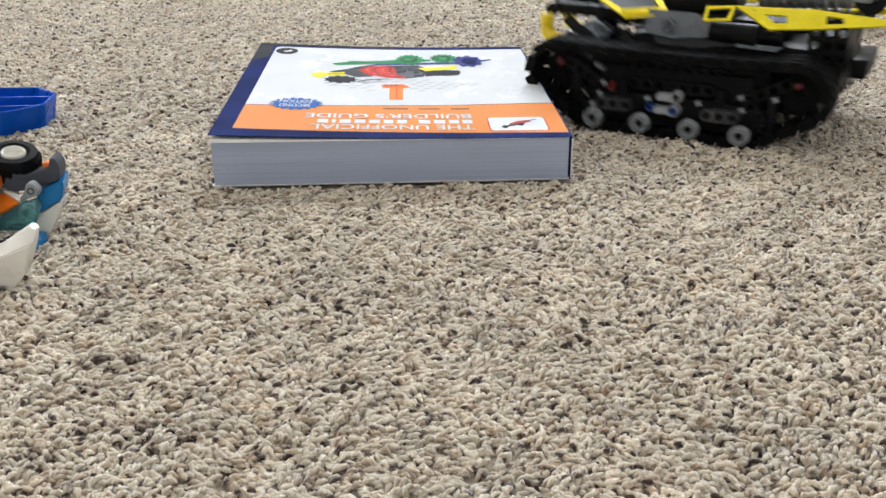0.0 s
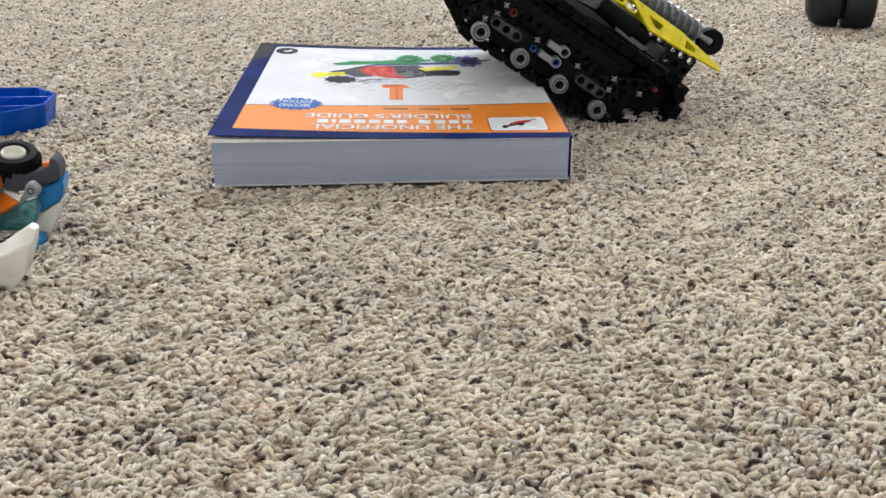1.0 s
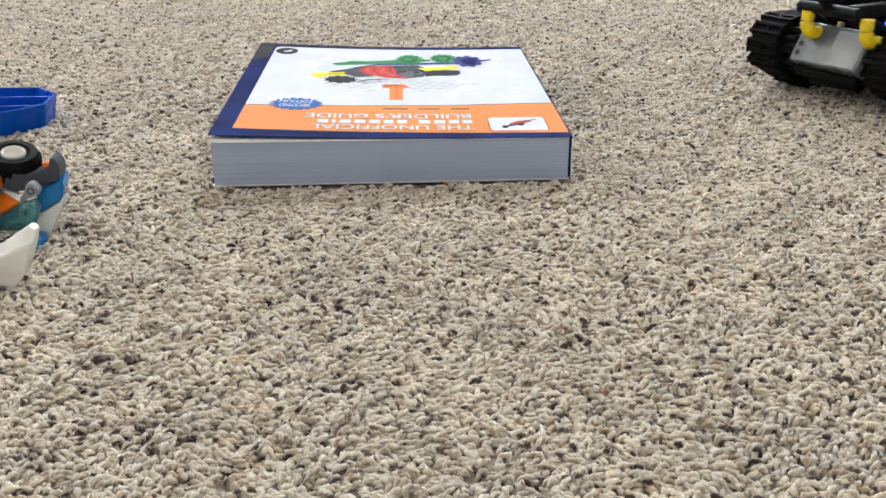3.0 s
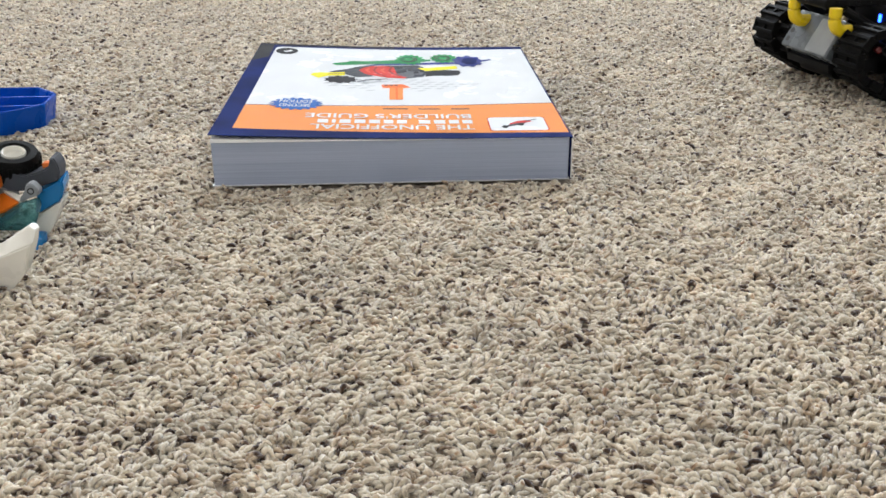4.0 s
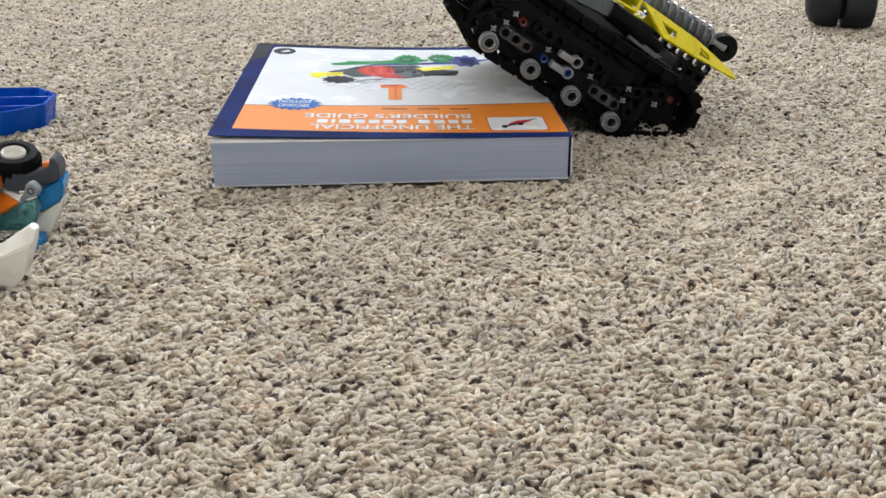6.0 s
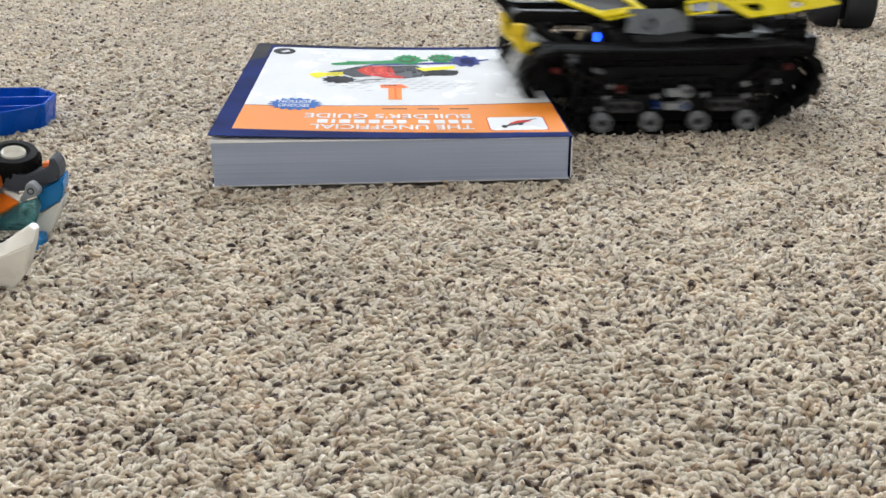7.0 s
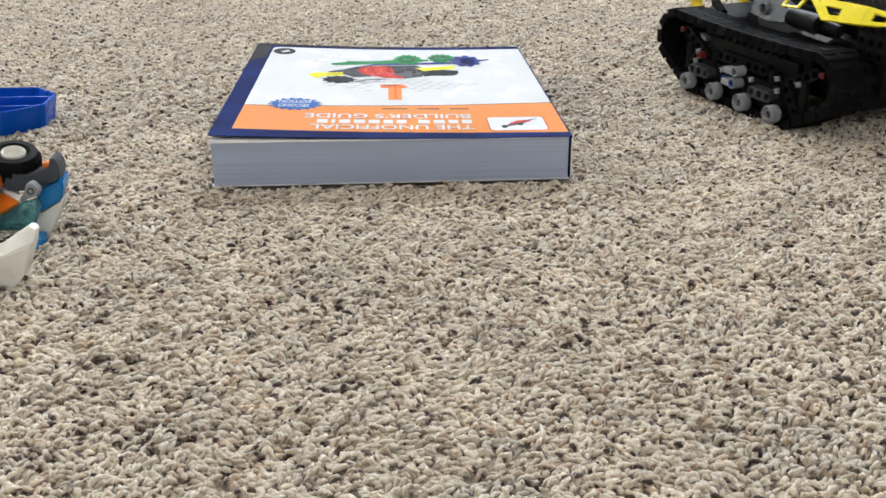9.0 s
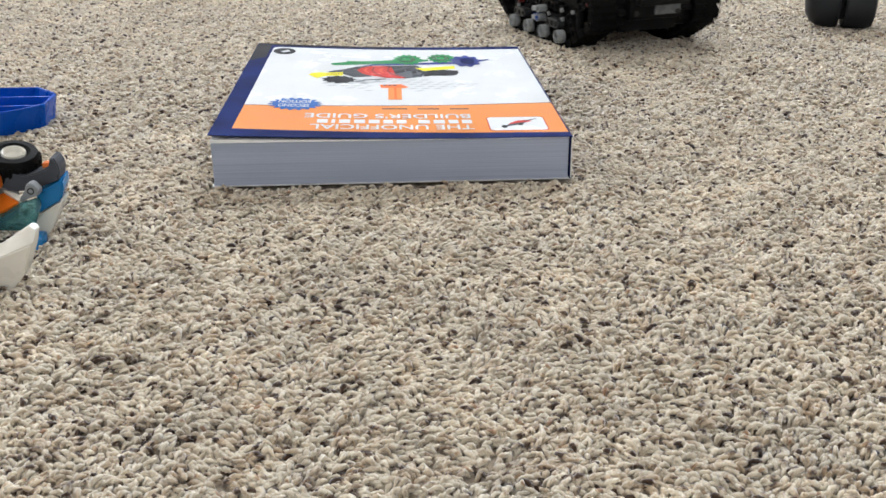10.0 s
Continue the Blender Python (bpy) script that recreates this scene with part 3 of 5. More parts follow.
    printed("inset_shape", [(0.0628, 0.0200), (0.0665, 0.0205), (0.0760, 0.0255), (0.0800, 0.0300), (0.0740, 0.0285), (0.0690, 0.0255)], SLATEINK, up + 0.00014, orange)
    printed("inset_shape", [(0.0790, 0.0318), (0.0868, 0.0366), (0.0862, 0.0376), (0.0786, 0.0334)], SLATEINK, up + 0.00014, orange)
    for x, y in ((0.0660, 0.0212), (0.0758, 0.0262)):
        printed("inset_wheel", blob(x, y, 0.0018, 0.0030, 12, 0.05, 15), INK_BLACK, up + 0.00016, orange)
    # title, read from the far side; a maker's words as bars
    lettering("THE UNOFFICIAL", 0.0482, 0.0262, 0.0950, 0.0100, PAPER, orange)
    x = 0.0482
    for w in (0.0066, 0.0066, 0.0074, 0.0076, 0, 0.0066, 0.0064, 0.0072, 0.0072, 0.0074, 0.0030, 0.0070):
        if w:
            printed("title_bar", quad(x - w + 0.0004, 0.0298, x - 0.0004, 0.0376), PAPER, up, orange)
        x -= w + 0.0014 if w else 0.0048
    lettering("BUILDER'S GUIDE", 0.0478, 0.0500, 0.0990, 0.0100, PAPER, orange)
    x = 0.0482
    for w in (0.0115, 0.0135, 0.0155):
        printed("name_bar", quad(x - w, 0.0622, x, 0.0642), SLATEINK, up, orange)
        x -= w + 0.0065
    return book


book = build_book()

# ---- the tracked racer: x forward, y to its left, z up from the carpet ----
PITCH = 0.0319
TRACK_OUT, TRACK_IN = 0.066, 0.039
SPROCKET = (0.0775, 0.0350, 0.0185)     # x, z, radius at the belt


def belt_path():
    """The belt's centre line as (x, z), clockwise seen from the left, closed, in short steps."""
    sx, sz, r = SPROCKET
    base = 0.0030
    pts = []
    for i in range(13):                                      # front wheel, from its top round to below
        a = radians(90 - (90 + 40) * i / 12)
        pts.append((sx + r * math.cos(a), sz + r * math.sin(a)))
    pts += [(0.062, base + 0.0040), (0.056, base)]
    for i in range(1, 8):
        pts.append((0.056 - 0.112 * i / 8, base))
    pts += [(-0.056, base), (-0.062, base + 0.0040)]
    for i in range(13):
        a = radians(220 - (90 + 40) * i / 12)
        pts.append((-sx + r * math.cos(a), sz + r * math.sin(a)))
    for i in range(1, 12):                                   # upper run hangs a little
        u = i / 12
        pts.append((-sx + 2 * sx * u, sz + r - 0.0020 * math.sin(math.pi * u)))
    return pts


BELT = belt_path()
CUM = [0.0]
for p, q in zip(BELT, BELT[1:] + BELT[:1]):
    CUM.append(CUM[-1] + math.hypot(q[0] - p[0], q[1] - p[1]))
BELT_LENGTH = CUM[-1]


def on_belt(s):
    s %= BELT_LENGTH
    i = next(k for k in range(len(BELT)) if CUM[k + 1] >= s)
    u = (s - CUM[i]) / (CUM[i + 1] - CUM[i])
    (ax, az), (bx, bz) = BELT[i], BELT[(i + 1) % len(BELT)]
    return ax + (bx - ax) * u, az + (bz - az) * u


def link_pose(s, y):
    x, z = on_belt(s)
    (ax, az), (bx, bz) = on_belt(s - 0.005), on_belt(s + 0.005)
    return Matrix.Translation((x, y, z)) @ Matrix.Rotation(-math.atan2(bz - az, bx - ax), 4, "Y")


def link_mesh():
    """One track link: along x, outer side towards +z, 28 mm wide, with two treads and end blocks."""
    bm = bmesh.new()
    add_box(bm, (0.0108, 0.0310, 0.0020), Matrix.Translation((0, 0, 0.0002)), 0.0003, 1)
    for x in (-0.0032, 0.0032):
        add_box(bm, (0.0028, 0.0310, 0.0024), Matrix.Translation((x, 0, 0.0022)), 0.0004, 1)
    add_box(bm, (0.0046, 0.0030, 0.0022), Matrix.Translation((0, 0.0, 0.0020)), 0.0003, 1)
    for y in (-0.006, 0.006):
        add_box(bm, (0.0042, 0.0026, 0.0028), Matrix.Translation((0, y, -0.0020)), 0.0003, 1)
    # flat end plates with a pin boss
    for y in (-0.0161, 0.0161):
        add_box(bm, (0.0106, 0.0020, 0.0064), Matrix.Translation((0, y, 0.0002)), 0.0004, 1)
        add_lathe(bm, [(0.0019, -0.0013), (0.0019, 0.0013), (0.0011, 0.0013), (0.0011, 0.0006)], Matrix.Translation((0, y, -0.0008)) @ Matrix.Rotation(radians(-90 if y > 0 else 90), 4, "X"), 10)
    bmesh.ops.scale(bm, vec=(1, 0.80, 1), verts=bm.verts[:])
    return bm


def roller_mesh():
    """Stepped grey roller with a hollow face, turned about local z, z = 0 the outer face."""
    bm = bmesh.new()
    add_lathe(bm, [(0.0033, -0.0060), (0.0033, -0.0004), (0.0036, 0.0), (0.0043, 0.0), (0.0045, -0.0030), (0.0058, -0.0030), (0.0060, 0.0), (0.0066, -0.0002),
                   (0.0069, -0.0010), (0.0069, -0.0030), (0.0060, -0.0032), (0.0060, -0.0042), (0.0068, -0.0045), (0.0070, -0.0050), (0.0070, -0.0072), (0.0068, -0.0078), (0.0036, -0.0078)], None, 28, False)
    bmesh.ops.scale(bm, vec=(0.88, 0.88, 0.92), verts=bm.verts[:])
    return bm


def cross_mesh():
    bm = bmesh.new()
    for a in (0, 90):
        add_box(bm, (0.0052, 0.0014, 0.0030), Matrix.Rotation(radians(a), 4, "Z") @ Matrix.Translation((0, 0, 0)), 0.0002, 1)
    return bm


def beam_mesh(holes, width=0.0074, thick=0.0076, spread=0.008):
    """A studless beam with round ends and dark holes pierced through it: along x, face towards +z."""
    bm = bmesh.new()
    n, r, rh = 12, width / 2, 0.0026
    for k in range(holes):
        cx = (k - (holes - 1) / 2) * spread
        # a square block with a round hole, ring by ring
        outer, inner = [], []
        for i in range(n * 2):
            a = 2 * math.pi * i / (n * 2)
            c, s = math.cos(a), math.sin(a)
            first, last = k == 0, k == holes - 1
            ox, oy = r * c, r * s
            if (c > 0.0 and not last) or (c < 0.0 and not first):
                m = max(abs(c) * r / (spread / 2), abs(s))
                ox, oy = r * c / m, r * s / m
                ox = max(-spread / 2, min(spread / 2, ox))
            outer.append((cx + ox, oy))
            inner.append((cx + rh * c, rh * s))
        for z, step in ((thick / 2, 1), (-thick / 2, -1)):
            vo = [bm.verts.new((x, y, z)) for x, y in outer]
            vi = [bm.verts.new((x, y, z)) for x, y in inner]
            for i in range(n * 2):
                j = (i + 1) % (n * 2)
                bm.faces.new((vo[i], vo[j], vi[j], vi[i]) if step > 0 else (vo[j], vo[i], vi[i], vi[j]))
            if step > 0:
                top_o, top_i = vo, vi
            else:
                for i in range(n * 2):
                    j = (i + 1) % (n * 2)
                    bm.faces.new((top_o[i], vo[i], vo[j], top_o[j]))
                    bm.faces.new((top_i[i], top_i[j], vi[j], vi[i]))
    bmesh.ops.remove_doubles(bm, verts=bm.verts[:], dist=0.00002)
    return bm


def face_left(x, y, z, turn=0.0):
    """Local +z points to the racer's left (or its right for negative y), local x along the racer."""
    if y >= 0:
        return Matrix.Translation((x, y, z)) @ Matrix.Rotation(radians(-90), 4, "X") @ Matrix.Rotation(radians(-turn), 4, "Z")
    return Matrix.Translation((x, y, z)) @ Matrix.Rotation(radians(90), 4, "X") @ Matrix.Rotation(radians(turn), 4, "Z")


def plate(bm, outline, thick):
    """A flat plate with the given 3D outline, thickened along its normal."""
    vs = [bm.verts.new(p) for p in outline]
    f = bm.faces.new(vs)
    f.normal_update()
    got = bmesh.ops.extrude_face_region(bm, geom=[f])
    up = [g for g in got["geom"] if isinstance(g, bmesh.types.BMVert)]
    bmesh.ops.translate(bm, vec=f.normal * -thick, verts=up)


def frame_plate(bm, outer, inner, thick):
    """A plate with one opening: outer and inner outlines of the same count."""
    o, i = [bm.verts.new(p) for p in outer], [bm.verts.new(p) for p in inner]
    k = len(o)
    faces = [bm.faces.new((o[a], o[(a + 1) % k], i[(a + 1) % k], i[a])) for a in range(k)]
    got = bmesh.ops.extrude_face_region(bm, geom=faces)
    up = [g for g in got["geom"] if isinstance(g, bmesh.types.BMVert)]
    faces[0].normal_update()
    bmesh.ops.translate(bm, vec=faces[0].normal * -thick, verts=up)


def shrunk(points, k):
    """An outline drawn in towards its middle."""
    mid = sum((Vector(p) for p in points), Vector()) / len(points)
    return [mid + (Vector(p) - mid) * k for p in points]


def mirror(points):
    return [(x, -y, z) for x, y, z in points][::-1]


racer = thing("tracked_racer", "black toy tracked racer with yellow wings and grey rollers", "toy vehicle")
SPIN = []      # parts that turn: object, pose without the turn, radius, side
LINKS = []     # track links: object, place on the belt, y


def build_racer():
    # tracks
    link_data = None
    for side in (1, -1):
        mid = side * (TRACK_OUT + TRACK_IN) / 2
        bm = bmesh.new()
        k = len(BELT)
        rows = []
        for i in range(k):
            (ax, az), (x, z), (bx, bz) = BELT[i - 1], BELT[i], BELT[(i + 1) % k]
            d = Vector((bx - ax, bz - az)).normalized()
            nx, nz = -d.y, d.x                 # outward is to the left of this direction of travel, so flip below
            rows.append([bm.verts.new((x + o * nx * -1, mid + w, z + o * nz * -1)) for o, w in ((0.0002, -0.0115), (0.0002, 0.0115), (-0.0014, 0.0115), (-0.0014, -0.0115))])
        for a, b in zip(rows, rows[1:] + rows[:1]):
            for j in range(4):
                bm.faces.new((a[j], b[j], b[(j + 1) % 4], a[(j + 1) % 4]))
        belt = part("track", bm, RUBBER, racer, "black plastic link track")
        n = 34
        for i in range(n):
            s = BELT_LENGTH * i / n
            if link_data is None:
                first = part("link", link_mesh(), RUBBER, belt, angle=30)
                link_data = first
                ob = first
            else:
                ob = again(link_data, Matrix.Identity(4), "link", belt)
            ob.matrix_basis = link_pose(s, mid) @ Matrix.Rotation(0, 4, "X")
            LINKS.append((ob, s, mid, side))
    # sprockets with red axle pins
    sx, sz, r = SPROCKET
    sprocket = None
    for side in (1, -1):
        for x in (sx, -sx):
            m = face_left(x, side * 0.0465, sz)
            if sprocket is None:
                bm = bmesh.new()
                outline = []
                for i in range(40):
                    rr = 0.0168 if i % 4 in (1, 2) else 0.0128
                    outline.append((rr * math.cos(2 * math.pi * i / 40), rr * math.sin(2 * math.pi * i / 40)))
                add_prism(bm, outline, 0.0, 0.018, m=Matrix.Rotation(radians(90), 4, "X") @ Matrix.Diagonal((1, -1, 1, 1)))
                sprocket = part("sprocket", bm, BLACK, racer)
                ob = sprocket
                bm = bmesh.new()
                add_lathe(bm, [(0.0001, -0.002), (0.0026, -0.002), (0.0028, 0.0005), (0.0028, 0.0022), (0.0016, 0.0030), (0.0001, 0.0030)], None, 14, False)
                pin = part("axle", bm, BLACK, ob)
            else:
                ob = again(sprocket, m, "sprocket", racer)
                again(pin, Matrix.Identity(4), "axle", ob)
            ob.matrix_basis = m
            SPIN.append((ob, m, 0.024, side))
    for side in (1, -1):
        for x in (0.0772, -0.0772):
            bm = bmesh.new()
            add_lathe(bm, [(0.0001, -0.002), (0.0020, -0.002), (0.0023, 0.0005), (0.0023, 0.0026), (0.0013, 0.0034), (0.0001, 0.0034)], face_left(x, side * 0.0560, 0.0410), 14, False)
            part("pin", bm, RED, racer, "red pin")
    # rollers, in two stages, with dark axle ends
    roller = None
    for side in (1, -1):
        for i in range(4):
            m = face_left(PITCH * (1.5 - i), side * 0.0732, 0.0092)
            if roller is None:
                roller = part("roller", roller_mesh(), GREY, racer, "grey plastic road roller")
                ob = roller
                bm = bmesh.new()
                for a in (0, 90):
                    add_box(bm, (0.0052, 0.0018, 0.012), Matrix.Rotation(radians(a), 4, "Z") @ Matrix.Translation((0, 0, -0.0085)))
                axle = part("axle", bm, BLACK, ob, "black axle end")
            else:
                ob = tagged(again(roller, m, "roller", racer), "grey plastic road roller")
                again(axle, Matrix.Identity(4), "axle", ob)
            ob.matrix_basis = m
            SPIN.append((ob, m, 0.0098, side))
    # side frames: black carriers, dark beams, grey angle beams, axle ends
    dark3 = grey2 = cross = None
    for side in (1, -1):
        bm = bmesh.new()
        for x0, x1, z0, z1, y0, y1 in ((-0.056, 0.056, 0.0070, 0.0250, 0.048, 0.0600), (-0.050, 0.050, 0.0250, 0.0420, 0.040, 0.0540), (-0.058, 0.058, 0.036, 0.047, 0.036, 0.0500)):
            add_box(bm, (x1 - x0, y1 - y0, z1 - z0), Matrix.Translation(((x0 + x1) / 2, side * (y0 + y1) / 2, (z0 + z1) / 2)), 0.0012, 2)
        for x in (-0.0638, -0.0319, 0.0, 0.0319, 0.0638):
            add_tube(bm, [(x, side * 0.058, 0.012), (x, side * 0.058, 0.034)], 0.0034, 10)
        part("side_frame", bm, BLACK, racer)
        for holes, x, y, z, turn in ((7, 0.0, 0.0570, 0.0325, 0), (5, 0.0560, 0.0540, 0.0330, 28), (5, -0.0560, 0.0540, 0.0330, -28), (9, 0.0, 0.0500, 0.0420, 0), (3, 0.0560, 0.0590, 0.0200, -50), (3, -0.0560, 0.0590, 0.0200, 50)):
            ob = part("beam", beam_mesh(holes), BLACK, racer)
            ob.matrix_basis = face_left(x, side * y, z, turn)
        for x, turn in ((0.0345, 0), (-0.0345, 0)):
            m = face_left(x, side * 0.0672, 0.0196, turn)
            if dark3 is None:
                dark3 = part("beam", beam_mesh(3), DARK, racer, "dark grey pierced beam")
                dark3.matrix_basis = m
            else:
                tagged(again(dark3, m, "beam", racer), "dark grey pierced beam")
        for x, z in ((-0.0065, 0.0285), (-0.0053, 0.0200)):
            m = face_left(x, side * 0.0676, z)
            if grey2 is None:
                bm = beam_mesh(1, 0.0072, 0.0082)
                add_box(bm, (0.0100, 0.0042, 0.0076), Matrix.Translation((0.0074, 0.0008, 0)), 0.0005, 1)
                grey2 = part("connector", bm, GREY, racer, "light grey connector")
                grey2.matrix_basis = m
            else:
                tagged(again(grey2, m, "connector", racer), "light grey connector")
        bm = bmesh.new()
        add_lathe(bm, [(0.0016, -0.002), (0.0016, 0.0), (0.0026, 0.0004), (0.0028, -0.0010), (0.0028, -0.006)], face_left(-0.0053, side * 0.0718, 0.0200), 16, False)
        part("pin", bm, BLUEPIN, racer, "blue pin")
        bm = bmesh.new()
        add_lathe(bm, [(0.0014, -0.002), (0.0014, 0.0), (0.0024, 0.0004), (0.0026, -0.0010), (0.0026, -0.006)], face_left(0.0112, side * 0.0660, 0.0190), 16, False)
        part("pin", bm, BLUEPIN, racer, "blue pin")
        # wedge behind the front brace
        bm = bmesh.new()
        add_prism(bm, [(0.0460, 0.0380), (0.0520, 0.0400), (0.0530, 0.0430), (0.0490, 0.0418), (0.0460, 0.0402)], side * 0.0545, side * 0.0590)
        part("wedge", bm, PANEL, racer, "grey wedge piece")
        bm = bmesh.new()
        add_lathe(bm, [(0.0013, -0.002), (0.0013, 0.0), (0.0024, 0.0004), (0.0027, -0.0010), (0.0027, -0.0045)], face_left(0.0366, side * 0.0705, 0.0308), 16, False)
        part("bush", bm, RED, racer, "red bush")
        for x, z in ((0.0436, 0.0332), (0.0458, 0.0258), (0.0505, 0.0185), (0.0137, 0.0262), (-0.0190, 0.0268), (-0.0450, 0.0335), (-0.0462, 0.0255), (-0.0655, 0.0345)):
            m = face_left(x - 0.001, side * 0.0668, z - 0.001, 20) @ Matrix.Scale(0.8, 4)
            if cross is None:
                cross = part("axle_end", cross_mesh(), GREY, racer, "light grey axle end")
                cross.matrix_basis = m
            else:
                tagged(again(cross, m, "axle_end", racer), "light grey axle end")
        # curved dark fender over the upper run of the belt
        bm = bmesh.new()
        rows = []
        for i in range(17):
            u = i / 16
            x = 0.036 - 0.100 * u
            z = 0.0560 + 0.0035 * math.sin(math.pi * u)
            rows.append([bm.verts.new((x, side * y, z + dz)) for y, dz in ((0.026, 0.005), (0.032, 0.003), (0.0345, -0.004), (0.0345, -0.012), (0.024, -0.012))])
        for a, b in zip(rows, rows[1:]):
            for j in range(4):
                bm.faces.new((a[j], a[j + 1], b[j + 1], b[j]))
        bmesh.ops.solidify(bm, geom=bm.faces[:], thickness=0.0012)
        part("fender", bm, BLACK, racer)
    # hull
    bm = bmesh.new()
    for x0, x1, w, z0, z1 in ((-0.085, 0.075, 0.030, 0.016, 0.040), (-0.080, 0.036, 0.028, 0.040, 0.058), (-0.060, 0.030, 0.022, 0.060, 0.072), (-0.098, -0.080, 0.026, 0.044, 0.066)):
        add_box(bm, (x1 - x0, 2 * w, z1 - z0), Matrix.Translation(((x0 + x1) / 2, 0, (z0 + z1) / 2)), 0.002, 2)
    for x in (-0.07, -0.05, -0.03, -0.01, 0.02):
        add_tube(bm, [(x, -0.0315, 0.049), (x, 0.0315, 0.049)], 0.0036, 10)
    part("hull", bm, BLACK, racer, "black pierced-beam hull")
    # front: motor box, bull bar, yellow elbows
    bm = bmesh.new()
    add_box(bm, (0.018, 0.056, 0.030), Matrix.Translation((0.0845, 0.002, 0.0395)) @ Matrix.Rotation(radians(-30), 4, "Y"), 0.0022, 3)
    box = part("motor_box", bm, PANEL, racer, "grey plastic motor box")
    bm = bmesh.new()
    add_box(bm, (0.0050, 0.024, 0.026), Matrix.Translation((0.0912, 0.0165, 0.0425)) @ Matrix.Rotation(radians(-30), 4, "Y"), 0.001, 2)
    part("motor_plate", bm, GREY, box, "light grey plate")
    for y in (-0.021, 0.026):
        for z in (0.035, 0.041):
            bm = bmesh.new()
            add_lathe(bm, [(0.0022, 0), (0.0022, 0.0025), (0.0008, 0.0025)], Matrix.Translation((0.0922 + (0.0395 - z) * 0.577, y, z)) @ Matrix.Rotation(radians(60), 4, "Y"), 12)
            part("screw_hole", bm, HOLE, box)
    bm = bmesh.new()
    add_box(bm, (0.012, 0.052, 0.006), Matrix.Translation((0.088, 0.002, 0.0235)) @ Matrix.Rotation(radians(12), 4, "Y"), 0.001)
    add_tube(bm, [(0.080, -0.018, 0.018), (0.080, 0.022, 0.018)], 0.0058, 14)
    part("front_skid", bm, BLACK, racer)
    for y, dx in ((0.0335, -0.003), (-0.0130, -0.001)):
        bm = bmesh.new()
        pts = [(0.1010 + dx, y, 0.0670), (0.1010 + dx, y, 0.0605)]
        for i in range(9):
            a = radians(90 * i / 8)
            pts.append((0.0925 + dx + 0.0085 * math.cos(a), y, 0.0590 - 0.0085 * math.sin(a)))
        pts.append((0.0870 + dx, y, 0.0505))
        add_tube(bm, pts, 0.0045, 16)
        elbow = part("elbow_pipe", bm, YELLOW, racer, "yellow curved pipe")
        bm = bmesh.new()
        add_tube(bm, [(0.0875 + dx, y, 0.0505), (0.0800 + dx, y, 0.0505)], 0.0030, 12)
        part("pipe_pin", bm, GREY, elbow)
    bm = bmesh.new()
    for y in (-0.018, 0.022):
        add_box(bm, (0.058, 0.0076, 0.0076), Matrix.Translation((0.0690, y * 0.9, 0.0695)) @ Matrix.Rotation(radians(-2), 4, "Y"), 0.0010, 2)
        for i in range(6):
            add_box(bm, (0.0040, 0.0082, 0.0086), Matrix.Translation((0.046 + i * 0.0088, y * 0.9, 0.0695)), 0.0008, 1)
        add_tube(bm, [(0.086, y * 1.2, 0.0640), (0.078, y * 1.35, 0.0590), (0.066, y * 1.4, 0.0530)], 0.0034, 10)
    add_tube(bm, [(0.098, -0.022, 0.0690), (0.098, 0.026, 0.0690)], 0.0044, 12)
    add_tube(bm, [(0.098, 0.002, 0.0690), (0.104, 0.002, 0.0760), (0.108, 0.002, 0.0800)], 0.0040, 10)
    part("bull_bar", bm, BLACK, racer, "black front bumper bar")
    bm = bmesh.new()
    bmesh.ops.create_icosphere(bm, subdivisions=2, radius=0.0048, matrix=Matrix.Translation((0.1085, 0.002, 0.0815)))
    part("ball", bm, BLACK, racer)
    bm = bmesh.new()
    add_tube(bm, [(0.1085, 0.002, 0.085), (0.112, 0.002, 0.088)], 0.0030, 12)
    part("nose_pin", bm, YELLOW, racer, "yellow pin")
    # receiver with its blue light, tan pin
    bm = bmesh.new()
    add_box(bm, (0.020, 0.044, 0.014), Matrix.Translation((0.0290, 0.0, 0.0550)), 0.0015)
    receiver = part("receiver", bm, BLACK, racer)
    bm = bmesh.new()
    add_box(bm, (0.0016, 0.0020, 0.0058), Matrix.Translation((0.0398, 0.0080, 0.0528)), 0.0005)
    part("blue_light", bm, LED, receiver, "glowing blue light")
    for side in (1, -1):
        bm = bmesh.new()
        add_tube(bm, [(0.0440, side * 0.0285, 0.0440), (0.0410, side * 0.0285, 0.0505)], 0.0026, 12)
        part("peg", bm, TAN, racer, "tan peg")
        bm = bmesh.new()
        plate(bm, [(0.022, side * 0.0345, 0.0585), (-0.030, side * 0.0345, 0.0605), (-0.038, side * 0.0335, 0.0555), (-0.014, side * 0.0355, 0.0490), (0.016, side * 0.0355, 0.0510)][::side], 0.004)
        part("lower_fairing", bm, DARK, racer, "dark grey lower fairing")
    # added blue stubs that stand for the blue light's glow on nearby parts
    for side in (1, -1):
        bm = bmesh.new()
        add_tube(bm, [(0.0300, side * 0.0240, 0.0560), (0.0300, side * 0.0300, 0.0560)], 0.0034, 14)
        part("pin", bm, BLUEPIN, racer, "blue pin")
    # wings
    for side in (1, -1):
        def pts(*p):
            return list(p) if side > 0 else mirror(list(p))
        # front wing: yellow frame that falls towards its outer front corner
        bm = bmesh.new()
